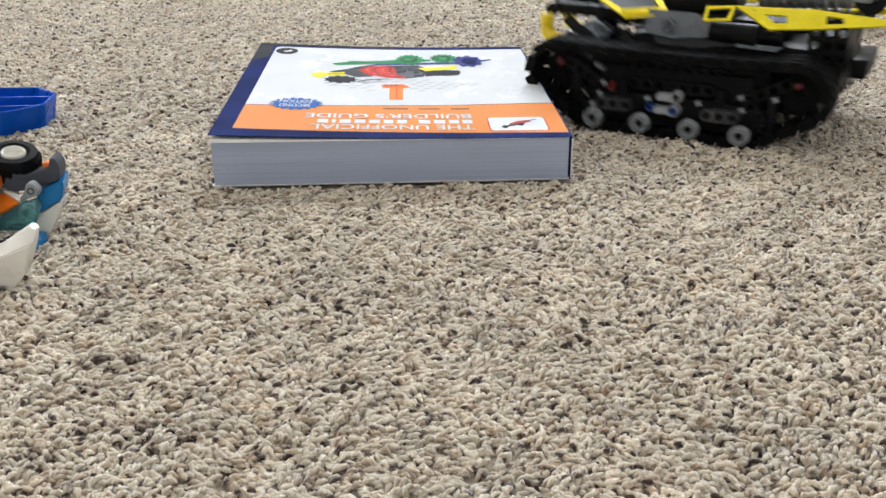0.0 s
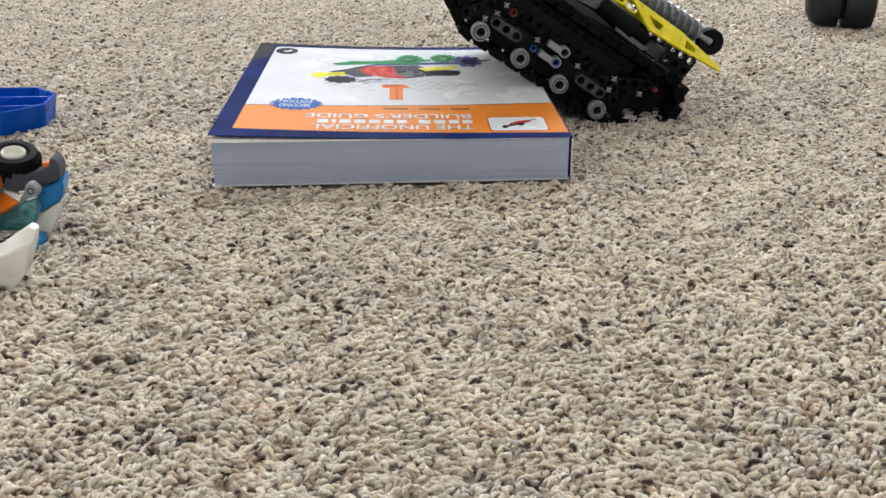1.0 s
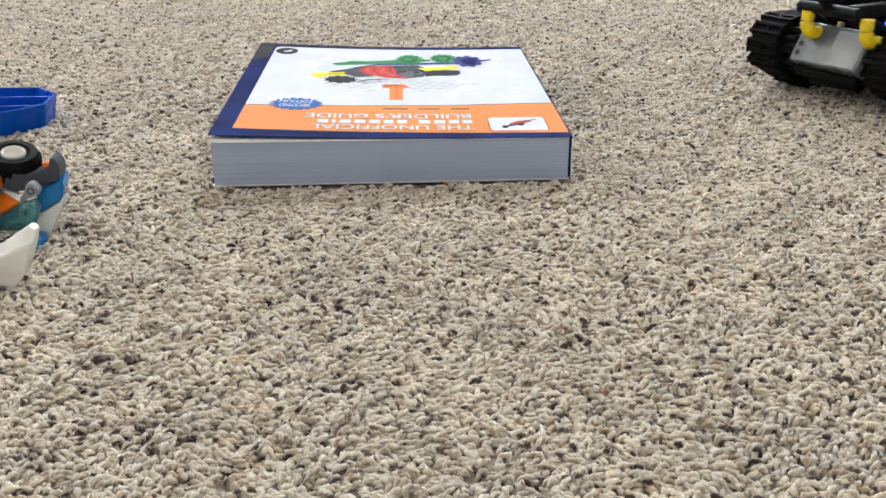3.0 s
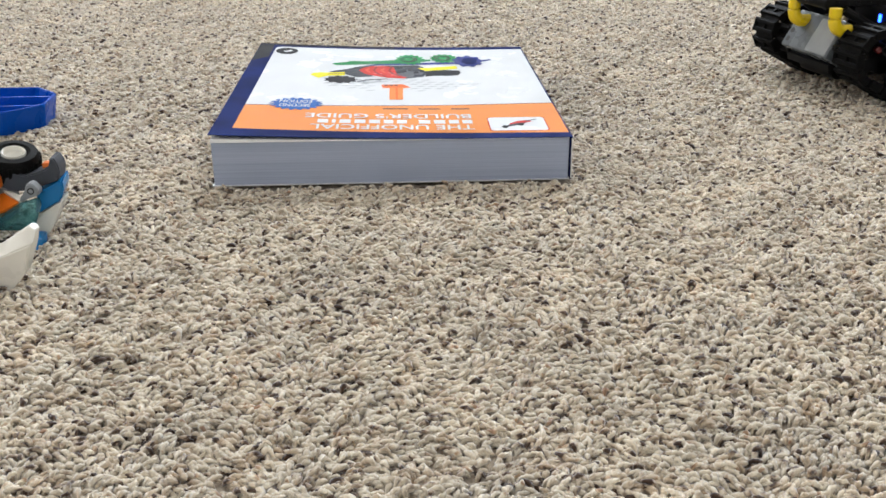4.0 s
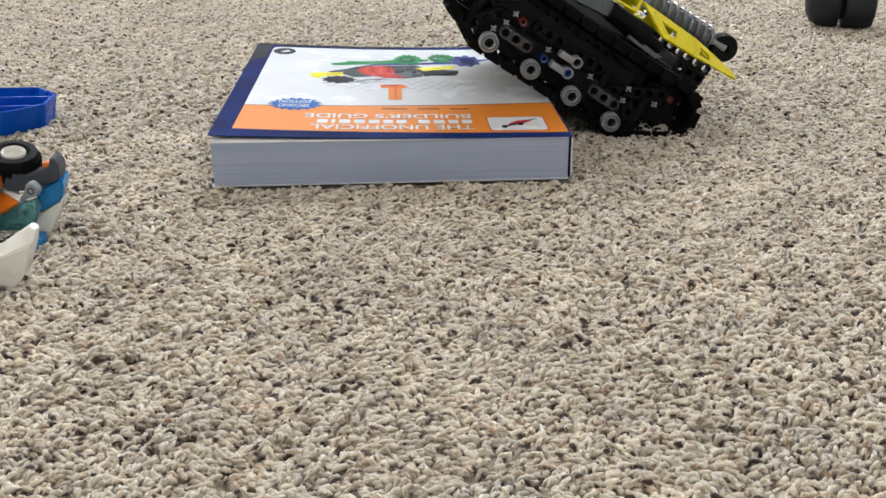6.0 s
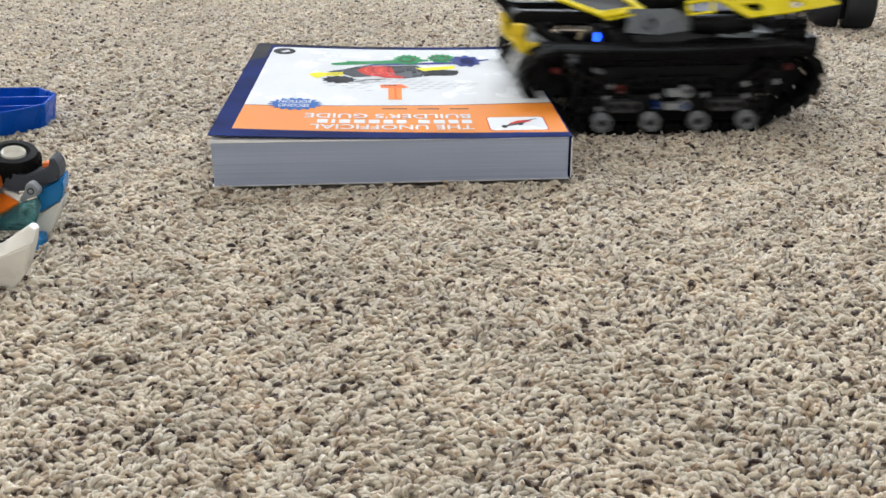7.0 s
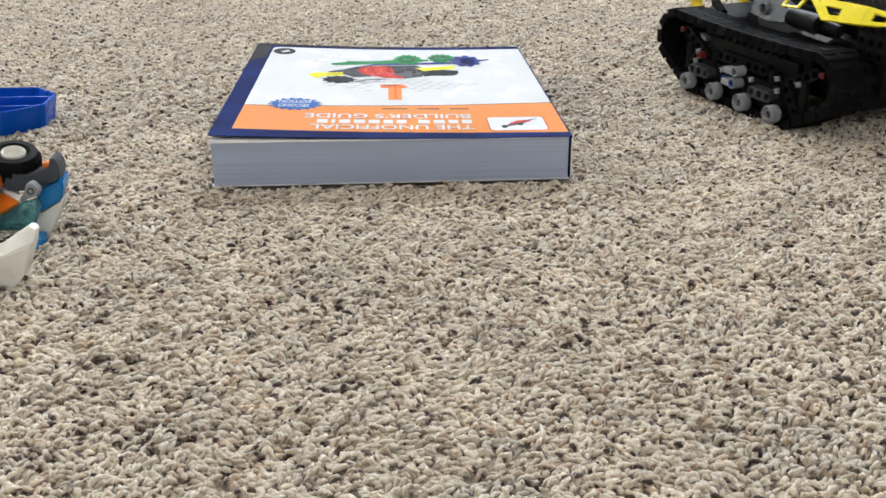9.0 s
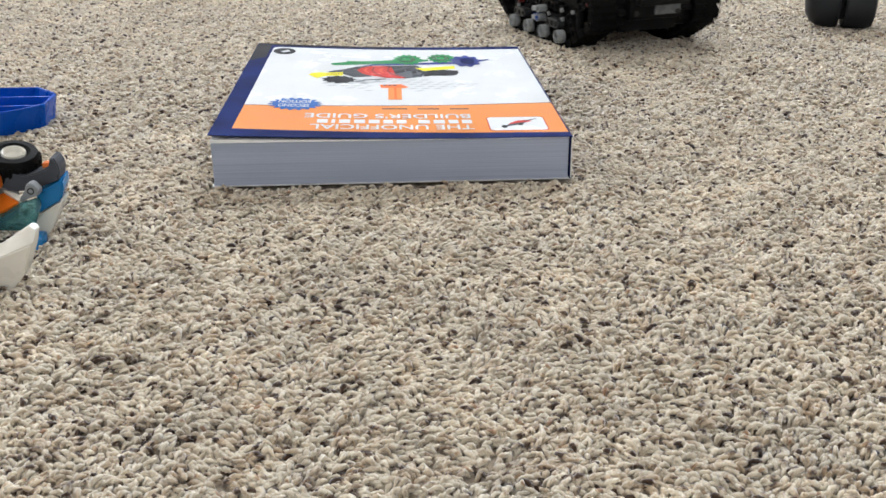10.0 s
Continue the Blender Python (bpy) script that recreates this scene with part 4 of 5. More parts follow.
        frame_plate(bm, pts((0.085, 0.012, 0.084), (0.0425, 0.0385, 0.0705), (0.014, 0.0310, 0.0740), (0.030, 0.010, 0.086)),
                    pts((0.074, 0.0165, 0.0822), (0.0440, 0.0335, 0.0735), (0.0205, 0.0290, 0.0756), (0.034, 0.014, 0.0843)), 0.0018)
        wing = part("front_wing", bm, ACID, racer, "yellow pierced front wing")
        bm = bmesh.new()
        plate(bm, pts((0.073, 0.0170, 0.0812), (0.0442, 0.0330, 0.0726), (0.0210, 0.0286, 0.0748), (0.0345, 0.0145, 0.0834)), 0.0012)
        part("wing_infill", bm, DARK, wing)
        bm = bmesh.new()
        frame_plate(bm, pts((0.0440, 0.0375, 0.0750), (0.0410, 0.0380, 0.0690), (0.0190, 0.0330, 0.0720), (0.0210, 0.0320, 0.0775)),
                    pts((0.0415, 0.0373, 0.0737), (0.0390, 0.0376, 0.0705), (0.0215, 0.0334, 0.0730), (0.0230, 0.0328, 0.0765)), 0.0014)
        part("wing_rim", bm, ACID, wing)
        # grey cheek panel with a pin hole
        bm = bmesh.new()
        plate(bm, pts((0.026, 0.0310, 0.0750), (0.027, 0.0330, 0.0600), (0.006, 0.0345, 0.0580), (-0.022, 0.0330, 0.0615), (-0.026, 0.0300, 0.0650), (-0.004, 0.0290, 0.0745)), 0.004)
        cheek = part("cheek_panel", bm, PANEL, racer, "blue-grey side panel with a pin hole")
        bm = bmesh.new()
        add_lathe(bm, [(0.0030, -0.003), (0.0034, 0.0), (0.0040, 0.0006), (0.0036, 0.0010), (0.0032, 0.0004), (0.0001, 0.0002)], face_left(0.0115, side * 0.0345, 0.0668), 18, False)
        part("pin_hole", bm, HOLE, cheek)
        bm = bmesh.new()
        add_lathe(bm, [(0.0031, -0.001), (0.0031, 0.0042), (0.0036, 0.0048), (0.0043, 0.0044), (0.0045, 0.0), (0.0045, -0.001)], face_left(0.0115, side * 0.0345, 0.0668), 22, False)
        part("socket", bm, PANEL, cheek, "blue-grey pin socket")
        # rear wing: yellow strip with windows that runs out to a thin tail
        bm = bmesh.new()
        frame_plate(bm, pts((-0.0120, 0.0350, 0.0800), (-0.0120, 0.0420, 0.0720), (-0.0290, 0.0425, 0.0735), (-0.0300, 0.0350, 0.0815)),
                    pts((-0.0140, 0.0362, 0.0786), (-0.0140, 0.0412, 0.0731), (-0.0270, 0.0414, 0.0744), (-0.0280, 0.0360, 0.0803)), 0.0016)
        frame_plate(bm, pts((-0.0300, 0.0350, 0.0815), (-0.0530, 0.0430, 0.0700), (-0.0800, 0.0365, 0.0715), (-0.0780, 0.0280, 0.0815)),
                    shrunk(pts((-0.0430, 0.0360, 0.0790), (-0.0550, 0.0410, 0.0722), (-0.0655, 0.0385, 0.0728), (-0.0645, 0.0335, 0.0790)), 0.66), 0.0018)
        frame_plate(bm, pts((-0.0780, 0.0280, 0.0815), (-0.0800, 0.0365, 0.0715), (-0.1215, 0.0225, 0.0748), (-0.1180, 0.0200, 0.0775)),
                    shrunk(pts((-0.0820, 0.0290, 0.0795), (-0.0830, 0.0338, 0.0732), (-0.0960, 0.0298, 0.0742), (-0.0945, 0.0268, 0.0780)), 0.75), 0.0018)
        tail = part("rear_wing", bm, ACID, racer, "yellow rear wing with cut-out windows")
        # dark sticker stripes
        for k in range(3):
            bm = bmesh.new()
            x = -0.0330 - 0.0034 * k
            plate(bm, pts((x, 0.0362, 0.0803 + 0.0002 * k), (x - 0.0060, 0.0384, 0.0772), (x - 0.0074, 0.0382, 0.0774), (x - 0.0014, 0.0360, 0.0806 + 0.0002 * k)), 0.0006)
            part("sticker_stripe", bm, BLACK, tail)
        bm = bmesh.new()
        add_tube(bm, [(-0.016, side * 0.0360, 0.0660), (-0.046, side * 0.0370, 0.0650)], [0.0062, 0.0072], 16)
        add_tube(bm, [(-0.046, side * 0.0340, 0.0650), (-0.060, side * 0.0330, 0.0640)], 0.0040, 12)
        part("exhaust", bm, BLACK, racer, "black side tube")
        bm = bmesh.new()
        plate(bm, pts((-0.034, 0.0380, 0.0600), (-0.034, 0.0390, 0.0570), (-0.058, 0.0390, 0.0560), (-0.062, 0.0375, 0.0590)), 0.003)
        part("side_strip", bm, PANEL, racer, "grey side strip")
    # canopy
    bm = bmesh.new()
    add_box(bm, (0.060, 0.034, 0.014), Matrix.Translation((0.004, 0, 0.0790)) @ Matrix.Rotation(radians(6), 4, "Y"), 0.004, 3)
    part("canopy", bm, BLACK, racer)
    # shock absorber on the tail
    bm = bmesh.new()
    a, b = Vector((-0.040, 0.012, 0.0850)), Vector((-0.0950, 0.009, 0.0880))
    add_tube(bm, [a, a.lerp(b, 0.5), b], 0.0062, 16)
    shock = part("shock_absorber", bm, PANEL, racer, "grey shock absorber with a steel spring")
    bm = bmesh.new()
    d = (b - a).normalized()
    q = d.to_track_quat("Z", "Y")
    coil = [a.lerp(b, i / 160) + q @ Vector((0.0078 * math.cos(i * 2 * math.pi * 9 / 160), 0.0078 * math.sin(i * 2 * math.pi * 9 / 160), 0)) for i in range(161)]
    add_tube(bm, coil, 0.0011, 6)
    part("spring", bm, SPRING, shock, "steel coil spring")
    bm = bmesh.new()
    add_lathe(bm, [(0.0030, -0.005), (0.0090, -0.005), (0.0095, -0.004), (0.0080, 0.0), (0.0095, 0.004), (0.0090, 0.005), (0.0030, 0.005)], Matrix.Translation((-0.1060, 0.009, 0.0885)) @ Matrix.Rotation(radians(-90), 4, "X"), 22, False)
    part("pulley", bm, BLACK, shock, "black pulley")
    bm = bmesh.new()
    add_tube(bm, [(-0.094, 0.0115, 0.0880), (-0.1060, 0.0145, 0.0885)], 0.0022, 8)
    part("clip", bm, GREY, shock)
    # tail: pierced rear beams, grey battery box, rear block
    bm = bmesh.new()
    add_box(bm, (0.024, 0.054, 0.024), Matrix.Translation((-0.0850, 0.0, 0.0400)), 0.002)
    battery = part("battery_box", bm, BLACK, racer, "black battery box")
    bm = bmesh.new()
    add_box(bm, (0.003, 0.026, 0.014), Matrix.Translation((-0.0975, -0.011, 0.0390)), 0.0008)
    part("battery_lid", bm, PANEL, battery, "grey lid")
    for y in (-0.021, 0.021):
        for z in (0.034, 0.044):
            bm = bmesh.new()
            add_lathe(bm, [(0.0024, 0), (0.0024, 0.0012), (0.0010, 0.0012)], Matrix.Translation((-0.0982, y, z)) @ Matrix.Rotation(radians(-90), 4, "Y"), 12)
            part("screw_hole", bm, HOLE, battery)
    for y in (0.0290, -0.0290):
        for x in (-0.0790, -0.0870, -0.0950):
            ob = part("upright_beam", beam_mesh(3), BLACK, racer, "black pierced beam")
            ob.matrix_basis = face_left(x, y, 0.0620, 90)
    bm = bmesh.new()
    add_box(bm, (0.010, 0.050, 0.012), Matrix.Translation((-0.1060, 0.0, 0.0480)), 0.0015)
    part("rear_block", bm, BLACK, racer)


build_racer()

# ---- other things on the carpet ----
WHITE = material("white_toy_plastic", (0.76, 0.74, 0.67), 0.3, var=0.04, scale=60, bump=0.02, bscale=500)
AZURE = material("azure_toy_plastic", (0.012, 0.18, 0.44), 0.25, var=0.06, scale=60, bump=0.02, bscale=500, spec=0.25)
COBALT = material("cobalt_toy_plastic", (0.002, 0.072, 0.42), 0.28, var=0.08, scale=50, bump=0.03, bscale=500, spec=0.15)
ORANGEP = material("orange_toy_plastic", (0.78, 0.17, 0.012), 0.3, var=0.05, scale=60)
SMOKE = material("teal_clear_plastic", (0.14, 0.42, 0.46), 0.08, transmission=0.85)
CABIN = material("dark_brown_toy_plastic", (0.022, 0.014, 0.011), 0.45, var=0.15, scale=60, spec=0.2)
FENDER = material("slate_toy_plastic", (0.060, 0.066, 0.080), 0.42, var=0.08, scale=70, bump=0.03, bscale=600, spec=0.25)
TYRE = material("tyre_rubber", (0.0055, 0.0055, 0.0055), 0.65, var=0.25, scale=120, bump=0.2, bscale=700, spec=0.08)
SLATE = material("dark_caster_plastic", (0.013, 0.015, 0.019), 0.42, var=0.2, scale=40, bump=0.05, bscale=500, spec=0.25)


def build_tray():
    """A cobalt plastic tub part with a pointed end and ribs across its open top."""
    z1 = 0.0165
    outer = [(-0.400, 0.112), (-0.252, 0.1125), (-0.243, 0.1205), (-0.2335, 0.1335), (-0.2350, 0.164), (-0.2530, 0.183), (-0.400, 0.184)]
    tray = thing("toy_hull", "cobalt blue plastic toy hull part lying on carpet", "toy part")
    bm = bmesh.new()
    def ring(inset, z):
        c = Vector((-0.31, 0.148))
        return [bm.verts.new((p[0] - (inset if p[0] > c.x else -inset), p[1] + (inset if p[1] < c.y else -inset), z)) for p in outer]
    r0, r1, r2, r3 = ring(0.0025, 0.0), ring(0.0, z1), ring(0.0020, z1), ring(0.0035, 0.003)
    k = len(outer)
    for a, b in ((r0, r1), (r1, r2), (r2, r3)):
        for i in range(k):
            bm.faces.new((a[i], a[(i + 1) % k], b[(i + 1) % k], b[i]))
    bm.faces.new(r0[::-1])
    bm.faces.new(r3)
    bmesh.ops.bevel(bm, geom=[e for e in bm.edges if all(abs(v.co.z - z1) < 1e-5 for v in e.verts)], offset=0.0006, segments=2, affect="EDGES")
    part("shell", bm, COBALT, tray, "open cobalt blue shell")
    for y, x in ((0.132, -0.2370), (0.157, -0.2375)):
        bm = bmesh.new()
        add_box(bm, (0.158, 0.0020, 0.0125), Matrix.Translation((x - 0.079, y, 0.0096)), 0.0004)
        part("rib", bm, COBALT, tray)
    return tray


def build_boat():
    """A small brick-built buggy lying on its back: white hull side, azure corner, wheel in the air."""
    boat = thing("toy_buggy", "white, blue and orange toy buggy lying on carpet", "toy vehicle")
    # white side panel, nearest: folded once along its length
    bm = bmesh.new()
    edge = [(-0.205, 0.0068), (-0.1841, 0.0142), (-0.1711, 0.0190), (-0.1571, 0.0280), (-0.1545, 0.0263)]
    fold = [(-0.205, 0.0040), (-0.1836, 0.0105), (-0.1695, 0.0159), (-0.1562, 0.0214), (-0.1545, 0.0222)]
    foot = [(-0.205, -0.0030), (-0.1850, -0.0030), (-0.1690, -0.0022), (-0.1612, 0.0068), (-0.1560, 0.0200)]
    grid = [[(x, -0.1290, z) for x, z in edge], [(x, -0.1350, z) for x, z in fold], [(x, -0.1325, z) for x, z in foot]]
    back = [[bm.verts.new((x, -0.1235, z)) for x, y, z in row] for row in (grid[0], grid[2])]
    front = [[bm.verts.new(p) for p in row] for row in grid]
    loops = [back[0], front[0], front[1], front[2], back[1]]
    for a, b in zip(loops, loops[1:] + loops[:1]):
        for i in range(4):
            bm.faces.new((a[i], a[i + 1], b[i + 1], b[i]))
    for i in (0, 4):
        bm.faces.new([row[i] for row in loops])
    bmesh.ops.recalc_face_normals(bm, faces=bm.faces[:])
    bmesh.ops.bevel(bm, geom=bm.edges[:], offset=0.0005, segments=2, affect="EDGES")
    part("white_panel", bm, WHITE, boat, "white folded hull side panel")
    # white corner under the azure brick
    bm = bmesh.new()
    plate(bm, [(-0.1771, -0.0690, 0.0093), (-0.1629, -0.0680, 0.0174), (-0.1640, -0.0680, 0.0140), (-0.1666, -0.0682, 0.0087), (-0.1704, -0.0685, 0.0018), (-0.1730, -0.0690, -0.0016), (-0.1783, -0.0690, -0.0016)], 0.018)
    bmesh.ops.bevel(bm, geom=bm.edges[:], offset=0.0008, segments=2, affect="EDGES")
    part("white_corner", bm, WHITE, boat)
    bm = bmesh.new()
    plate(bm, [(-0.1761, -0.0680, 0.0106), (-0.1744, -0.0680, 0.0216), (-0.1680, -0.0670, 0.0248), (-0.1618, -0.0660, 0.0278), (-0.1613, -0.0660, 0.0245), (-0.1618, -0.0660, 0.0215), (-0.1634, -0.0664, 0.0174)], 0.020)
    bmesh.ops.bevel(bm, geom=bm.edges[:], offset=0.0010, segments=2, affect="EDGES")
    part("azure_brick", bm, AZURE, boat, "azure blue curved brick")
    bm = bmesh.new()
    add_box(bm, (0.011, 0.018, 0.007), Matrix.Translation((-0.1765, -0.0800, 0.0002)), 0.0012, 2)
    part("azure_plate", bm, AZURE, boat)
    bm = bmesh.new()
    add_box(bm, (0.050, 0.036, 0.006), Matrix.Translation((-0.2050, -0.1010, 0.0010)), 0.0012, 2)
    part("floor_pan", bm, CABIN, boat, "dark brown floor pan")
    bm = bmesh.new()
    plate(bm, [(-0.2050, -0.0785, 0.0100), (-0.1867, -0.0780, 0.0161), (-0.1797, -0.0780, 0.0204), (-0.1704, -0.0775, 0.0228), (-0.1695, -0.0775, 0.0199), (-0.1741, -0.0780, 0.0078), (-0.1819, -0.0785, 0.0066), (-0.2050, -0.0785, 0.0070)], 0.0022)
    bmesh.ops.bevel(bm, geom=bm.edges[:], offset=0.0004, segments=2, affect="EDGES")
    part("windscreen", bm, SMOKE, boat, "clear teal windscreen")
    bm = bmesh.new()
    plate(bm, [(-0.2120, -0.0660, 0.0150), (-0.1971, -0.0650, 0.0193), (-0.1924, -0.0620, 0.0206), (-0.1815, -0.0730, 0.0196), (-0.1903, -0.0775, 0.0158), (-0.2120, -0.0790, 0.0090)], 0.003)
    part("orange_plate", bm, ORANGEP, boat, "orange flat tile")
    bm = bmesh.new()
    plate(bm, [(-0.1918, -0.0640, 0.0228), (-0.1879, -0.0640, 0.0221), (-0.1779, -0.0735, 0.0219), (-0.1813, -0.0735, 0.0200)], 0.003)
    part("white_strip", bm, WHITE, boat)
    # chassis, carried on out of view so that it shades the carpet
    bm = bmesh.new()
    add_box(bm, (0.115, 0.085, 0.030), Matrix.Translation((-0.2540, -0.0720, 0.0160)), 0.003)
    part("chassis", bm, FENDER, boat)
    # unseen block added beside the view to cast shade at the panel's foot
    bm = bmesh.new()
    add_box(bm, (0.050, 0.028, 0.040), Matrix.Translation((-0.2150, -0.1080, 0.0200)), 0.003)
    part("rear_body", bm, WHITE, boat)
    # slate mudguard
    bm = bmesh.new()
    arc = [(-0.1920, 0.0242), (-0.1903, 0.0286), (-0.1885, 0.0318), (-0.1870, 0.0324), (-0.1844, 0.0314), (-0.1802, 0.0297), (-0.1734, 0.0316), (-0.1690, 0.0333), (-0.1673, 0.0355), (-0.1671, 0.0387),
           (-0.1655, 0.0389), (-0.1638, 0.0367), (-0.1628, 0.0324), (-0.1641, 0.0270), (-0.1680, 0.0257), (-0.1747, 0.0238), (-0.1814, 0.0220), (-0.1870, 0.0215)]
    plate(bm, [(x, -0.064, z) for x, z in arc], 0.012)
    bmesh.ops.bevel(bm, geom=bm.edges[:], offset=0.0007, segments=2, affect="EDGES")
    part("mudguard", bm, FENDER, boat, "slate grey mudguard")
    bm = bmesh.new()
    add_box(bm, (0.005, 0.005, 0.006), Matrix.Translation((-0.1700, -0.0570, 0.0318)), 0.0008)
    part("orange_stud", bm, ORANGEP, boat)
    bm = bmesh.new()
    add_box(bm, (0.012, 0.008, 0.006), Matrix.Translation((-0.1975, -0.0660, 0.0275)), 0.0008)
    part("orange_block", bm, ORANGEP, boat)
    # grey clip
    bm = bmesh.new()
    plate(bm, [(-0.1805, -0.075, 0.0213), (-0.1778, -0.075, 0.0248), (-0.1762, -0.075, 0.0289), (-0.1734, -0.075, 0.0295), (-0.1704, -0.075, 0.0261), (-0.1710, -0.075, 0.0232), (-0.1770, -0.075, 0.0214), (-0.1799, -0.075, 0.0200)], 0.006)
    bmesh.ops.bevel(bm, geom=bm.edges[:], offset=0.0005, segments=2, affect="EDGES")
    clip = part("clip", bm, GREY, boat, "light grey clip")
    bm = bmesh.new()
    add_lathe(bm, [(0.0017, 0.0), (0.0017, 0.0010), (0.0012, 0.0010), (0.0012, 0.0004)], Matrix.Translation((-0.1742, -0.0745, 0.0256)) @ Matrix.Rotation(radians(90), 4, "X"), 14)
    part("clip_hole", bm, HOLE, clip)
    # wheel, facing up and towards the open carpet
    m = Matrix.Translation((-0.1878, -0.0530, 0.0380)) @ Matrix.Rotation(radians(13), 4, "X") @ Matrix.Rotation(radians(9), 4, "Y")
    bm = bmesh.new()
    add_lathe(bm, [(0.0054, -0.0135), (0.0105, -0.0135), (0.0122, -0.0118), (0.0128, -0.006), (0.0124, -0.0015), (0.0112, 0.0012), (0.0080, 0.0015), (0.0062, 0.0004), (0.0054, -0.002)], m, 36, False)
    wheel = part("wheel", bm, TYRE, boat, "black rubber tyre on a white hub")
    for i in range(22):
        a = 2 * math.pi * i / 22
        if i == 0:
            bm = bmesh.new()
            add_box(bm, (0.0012, 0.0019, 0.0095), Matrix.Translation((0.0124, 0, -0.0062)), 0.0003, 1)
            lug = part("tread_lug", bm, TYRE, wheel)
            lug.matrix_basis = m
        else:
            again(lug, m @ Matrix.Rotation(a, 4, "Z"), "tread_lug", wheel)
    bm = bmesh.new()
    add_lathe(bm, [(0.0056, -0.005), (0.0060, 0.0006), (0.0056, 0.0014), (0.0050, 0.0010), (0.0045, -0.0014), (0.0020, -0.0020), (0.0001, -0.0020)], m, 30, False)
    part("hub", bm, WHITE, wheel, "white wheel hub")
    return boat


def build_caster():
    caster = thing("chair_caster", "black plastic twin chair caster standing on carpet", "caster", Matrix.Translation((0.4440, 0.4540, 0.0)) @ Matrix.Rotation(radians(-16), 4, "Z") @ Matrix.Scale(0.94, 4))
    r = 0.029
    for side, mat in ((-1, SLATE), (1, SLATE)):
        bm = bmesh.new()
        m = Matrix.Translation((side * 0.0025, 0, r)) @ Matrix.Rotation(radians(90 * side), 4, "Y")
        if side < 0:
            prof = [(0.006, 0.0), (0.0275, 0.0), (0.0290, 0.0020), (0.0290, 0.0120), (0.0270, 0.0210), (0.0225, 0.0275), (0.0150, 0.0315), (0.0060, 0.0330), (0.0001, 0.0332)]
        else:
            prof = [(0.006, 0.0), (0.0275, 0.0), (0.0290, 0.0020), (0.0290, 0.0230), (0.0275, 0.0285), (0.0220, 0.0305), (0.0001, 0.0310)]
        add_lathe(bm, prof, m, 40, False)
        part("wheel", bm, mat, caster, "domed black plastic wheel" if side < 0 else "")
    bm = bmesh.new()
    add_box(bm, (0.0045, 0.046, 0.050), Matrix.Translation((0, 0.004, 0.036)), 0.0015)
    add_tube(bm, [(0, 0.018, 0.050), (0, 0.018, 0.085)], 0.0065, 16)
    part("fork", bm, BLACK, caster)
    return caster


build_tray()
build_boat()
build_caster()


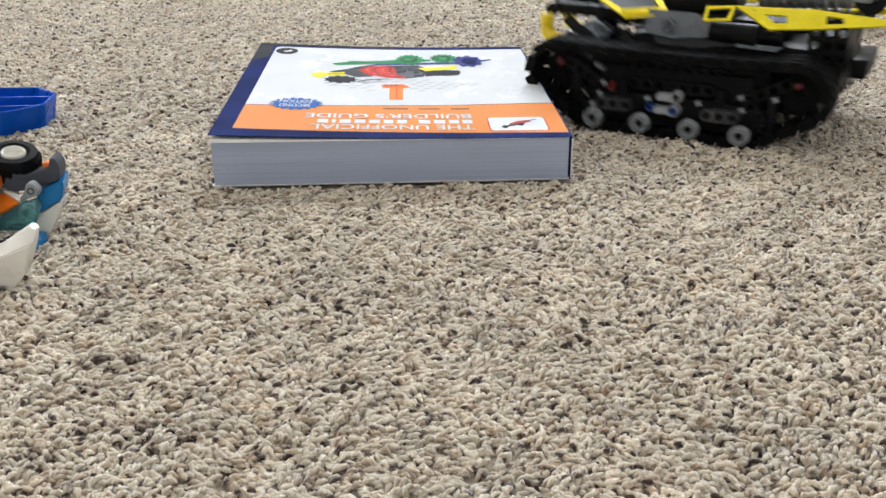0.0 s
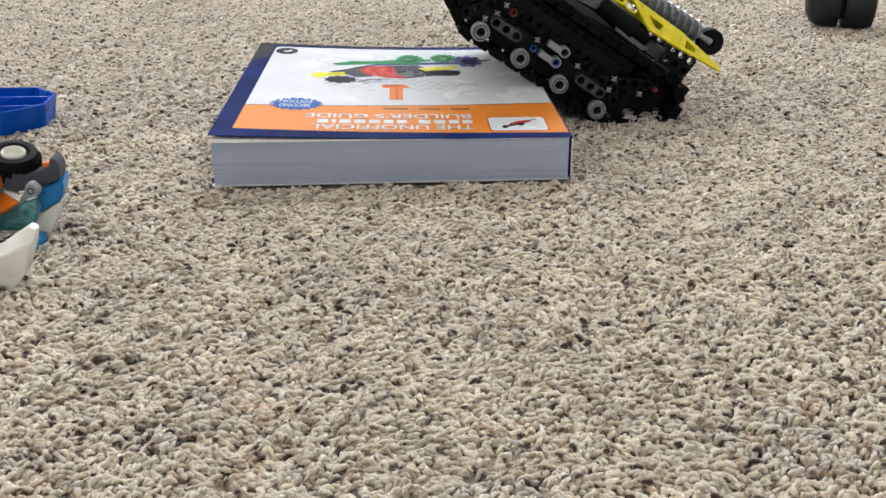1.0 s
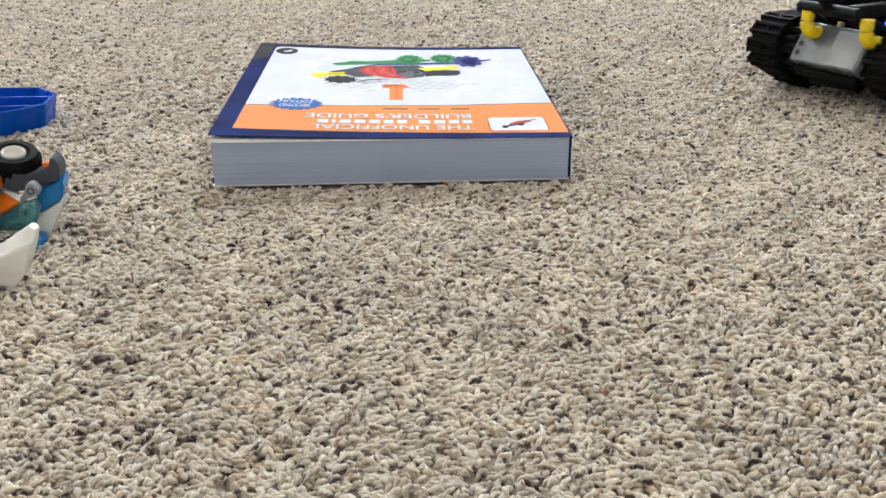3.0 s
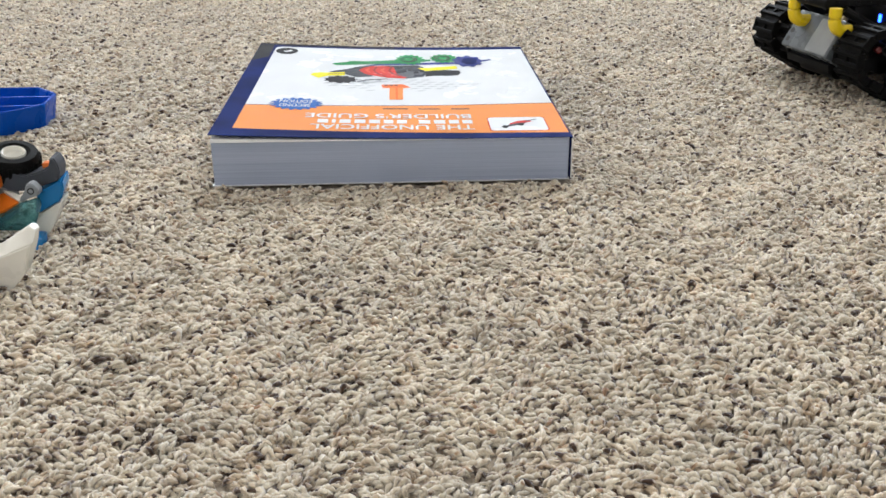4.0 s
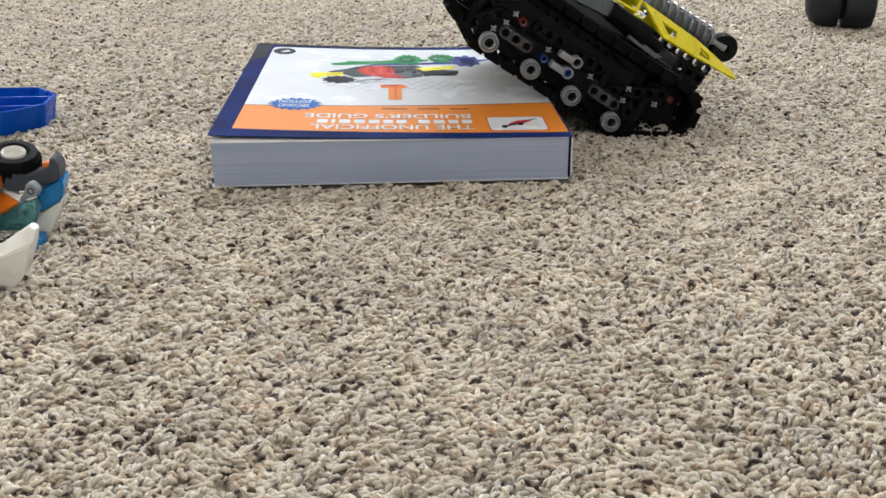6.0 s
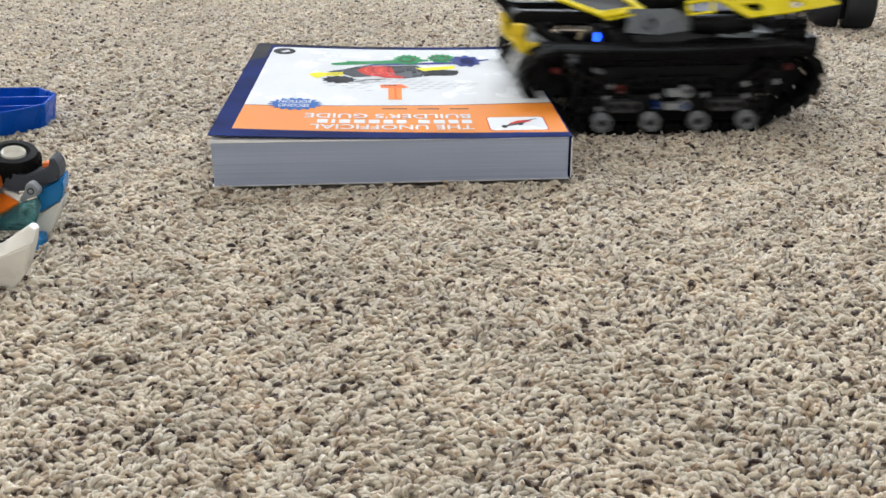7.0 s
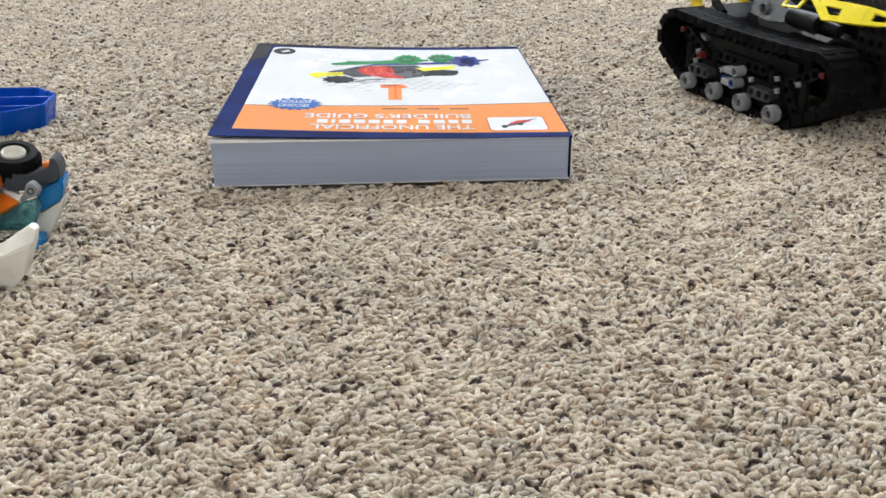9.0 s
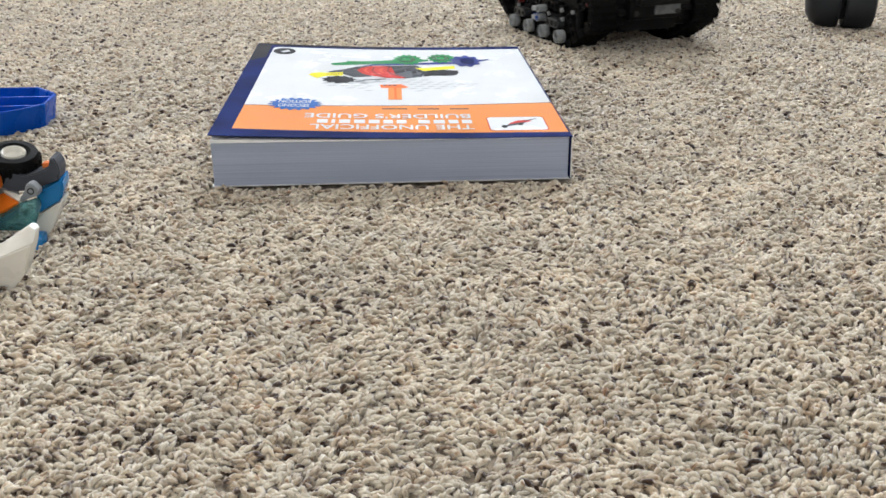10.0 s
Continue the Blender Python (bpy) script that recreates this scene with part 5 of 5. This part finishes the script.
# ---- movement ----
# the racer's way: seconds, x, y, z, heading, nose-up angle
WAY = [
    (0.0, 0.2094, 0.1349, 0.0001, 149.0, 0.3),
    (0.2, 0.1680, 0.1736, 0.0141, 155.0, 13.0),
    (0.4, 0.1223, 0.1889, 0.0215, 164.3, 19.6),
    (0.5, 0.1052, 0.1925, 0.0248, 169.8, 24.0),
    (0.6, 0.0916, 0.1953, 0.0323, 175.8, 32.9),
    (0.8, 0.0924, 0.1867, 0.0302, 179.4, 33.9),
    (1.0, 0.0922, 0.1848, 0.0294, 180.8, 34.3),
    (1.2, 0.0945, 0.1843, 0.0268, 181.4, 32.3),
    (1.4, 0.0999, 0.1827, 0.0240, 181.1, 28.9),
    (1.5, 0.1222, 0.1785, 0.0173, 183.7, 19.4),
    (1.6, 0.1451, 0.1744, 0.0114, 186.3, 14.3),
    (1.8, 0.2188, 0.1866, 0.0000, 185.3, -0.4),
    (2.0, 0.2836, 0.1920, -0.0001, 185.4, -0.0),
    (2.2, 0.3501, 0.1992, -0.0002, 184.4, -0.3),
    (2.5, 0.3752, 0.1943, -0.0002, 184.8, -0.1),
    (2.7, 0.3787, 0.1909, -0.0001, 193.3, -0.1),
    (3.2, 0.3930, 0.2080, 0.0, 214.0, 0.0),
    (3.8, 0.4152, 0.2469, 0.0001, 210.8, 0.0),
    (4.0, 0.4017, 0.2187, 0.0001, 193.2, 0.1),
    (4.5, 0.4017, 0.2181, 0.0001, 192.9, 0.1),
    (4.7, 0.4013, 0.2263, 0.0001, 193.2, 0.1),
    (4.8, 0.3841, 0.2246, 0.0002, 194.0, 0.2),
    (5.0, 0.3149, 0.1901, 0.0002, 191.5, 0.1),
    (5.2, 0.2510, 0.1762, -0.0001, 189.9, -0.1),
    (5.4, 0.1881, 0.1717, -0.0014, 186.6, 1.1),
    (5.5, 0.1587, 0.1593, 0.0066, 185.5, 10.8),
    (5.6, 0.1334, 0.1564, 0.0141, 183.8, 18.3),
    (5.7, 0.1020, 0.1500, 0.0223, 185.4, 26.8),
    (5.95, 0.0925, 0.1500, 0.0298, 183.0, 33.8),
    (6.4, 0.0945, 0.1500, 0.0292, 181.8, 33.6),
    (6.8, 0.1113, 0.1518, 0.0200, 181.3, 23.3),
    (7.0, 0.1812, 0.1565, -0.0002, 181.7, 0.3),
    (7.2, 0.2411, 0.1478, 0.0008, 183.6, -0.3),
    (7.4, 0.2895, 0.1522, 0.0002, 181.8, -0.2),
    (7.7, 0.2936, 0.1535, -0.0001, 181.5, -0.4),
    (8.0, 0.3013, 0.1520, 0.0001, 169.5, -0.1),
    (8.2, 0.3041, 0.1538, 0.0000, 141.9, 0.7),
    (8.4, 0.3054, 0.1528, 0.0001, 111.3, 0.4),
    (8.7, 0.3041, 0.1524, 0.0002, 111.4, 0.4),
    (9.0, 0.3025, 0.1698, 0.0005, 109.2, 1.4),
    (9.2, 0.2813, 0.2141, 0.0000, 108.8, 0.4),
    (9.4, 0.2601, 0.2810, 0.0001, 108.5, 0.6),
    (9.6, 0.2396, 0.3374, 0.0000, 108.2, 0.1),
    (9.8, 0.2188, 0.4064, 0.0001, 109.2, 0.3),
    (10.0, 0.2033, 0.4459, 0.0000, 108.8, -0.2),
]


def racer_pose(x, y, z, heading, nose):
    return Matrix.Translation((x, y, z)) @ Matrix.Rotation(radians(heading), 4, "Z") @ Matrix.Rotation(radians(-nose), 4, "Y")


def motions():
    walk(racer, [(t, racer_pose(*row)) for t, *row in WAY])
    walk(book, [(t, pose(0, 0, 0, 0, 0, a)) for t, a in ((0, 0), (5.3, 0), (5.5, 0.22), (5.8, 0.4), (6.8, 0.45), (7.1, 0.45), (10, 0.45))])
    # tracks, rollers and sprockets run with the ground under each side
    steps = 300
    gone = {1: [0.0], -1: [0.0]}
    last = None
    for k in range(steps + 1):
        scene.frame_set(1 + k)
        m = racer.matrix_world.copy()
        if last is not None:
            ahead = last.to_3x3() @ Vector((1, 0, 0))
            for side in (1, -1):
                p = Vector((0, side * 0.049, 0))
                step = ((m @ p) - (last @ p)).dot(ahead)
                gone[side].append(gone[side][-1] + max(-0.0125, min(0.0125, step)))
        last = m
    scene.frame_set(1)
    moving = [0]
    for k in range(1, steps):
        if any(abs(gone[s][k + 1] - gone[s][moving[-1]]) > 0.0012 or abs(gone[s][k] - gone[s][k - 1]) > 0.0006 for s in (1, -1)):
            moving.append(k)
    moving.append(steps)
    for ob, m, r, side in SPIN:
        # the front of a wheel goes down as the racer goes forward
        walk(ob, [(k / FPS, m @ Matrix.Rotation((1 if side > 0 else -1) * gone[side][k] / r, 4, "Z")) for k in moving])
    for ob, s, mid, side in LINKS:
        walk(ob, [(k / FPS, link_pose(s + gone[side][k], mid)) for k in moving])


motions()
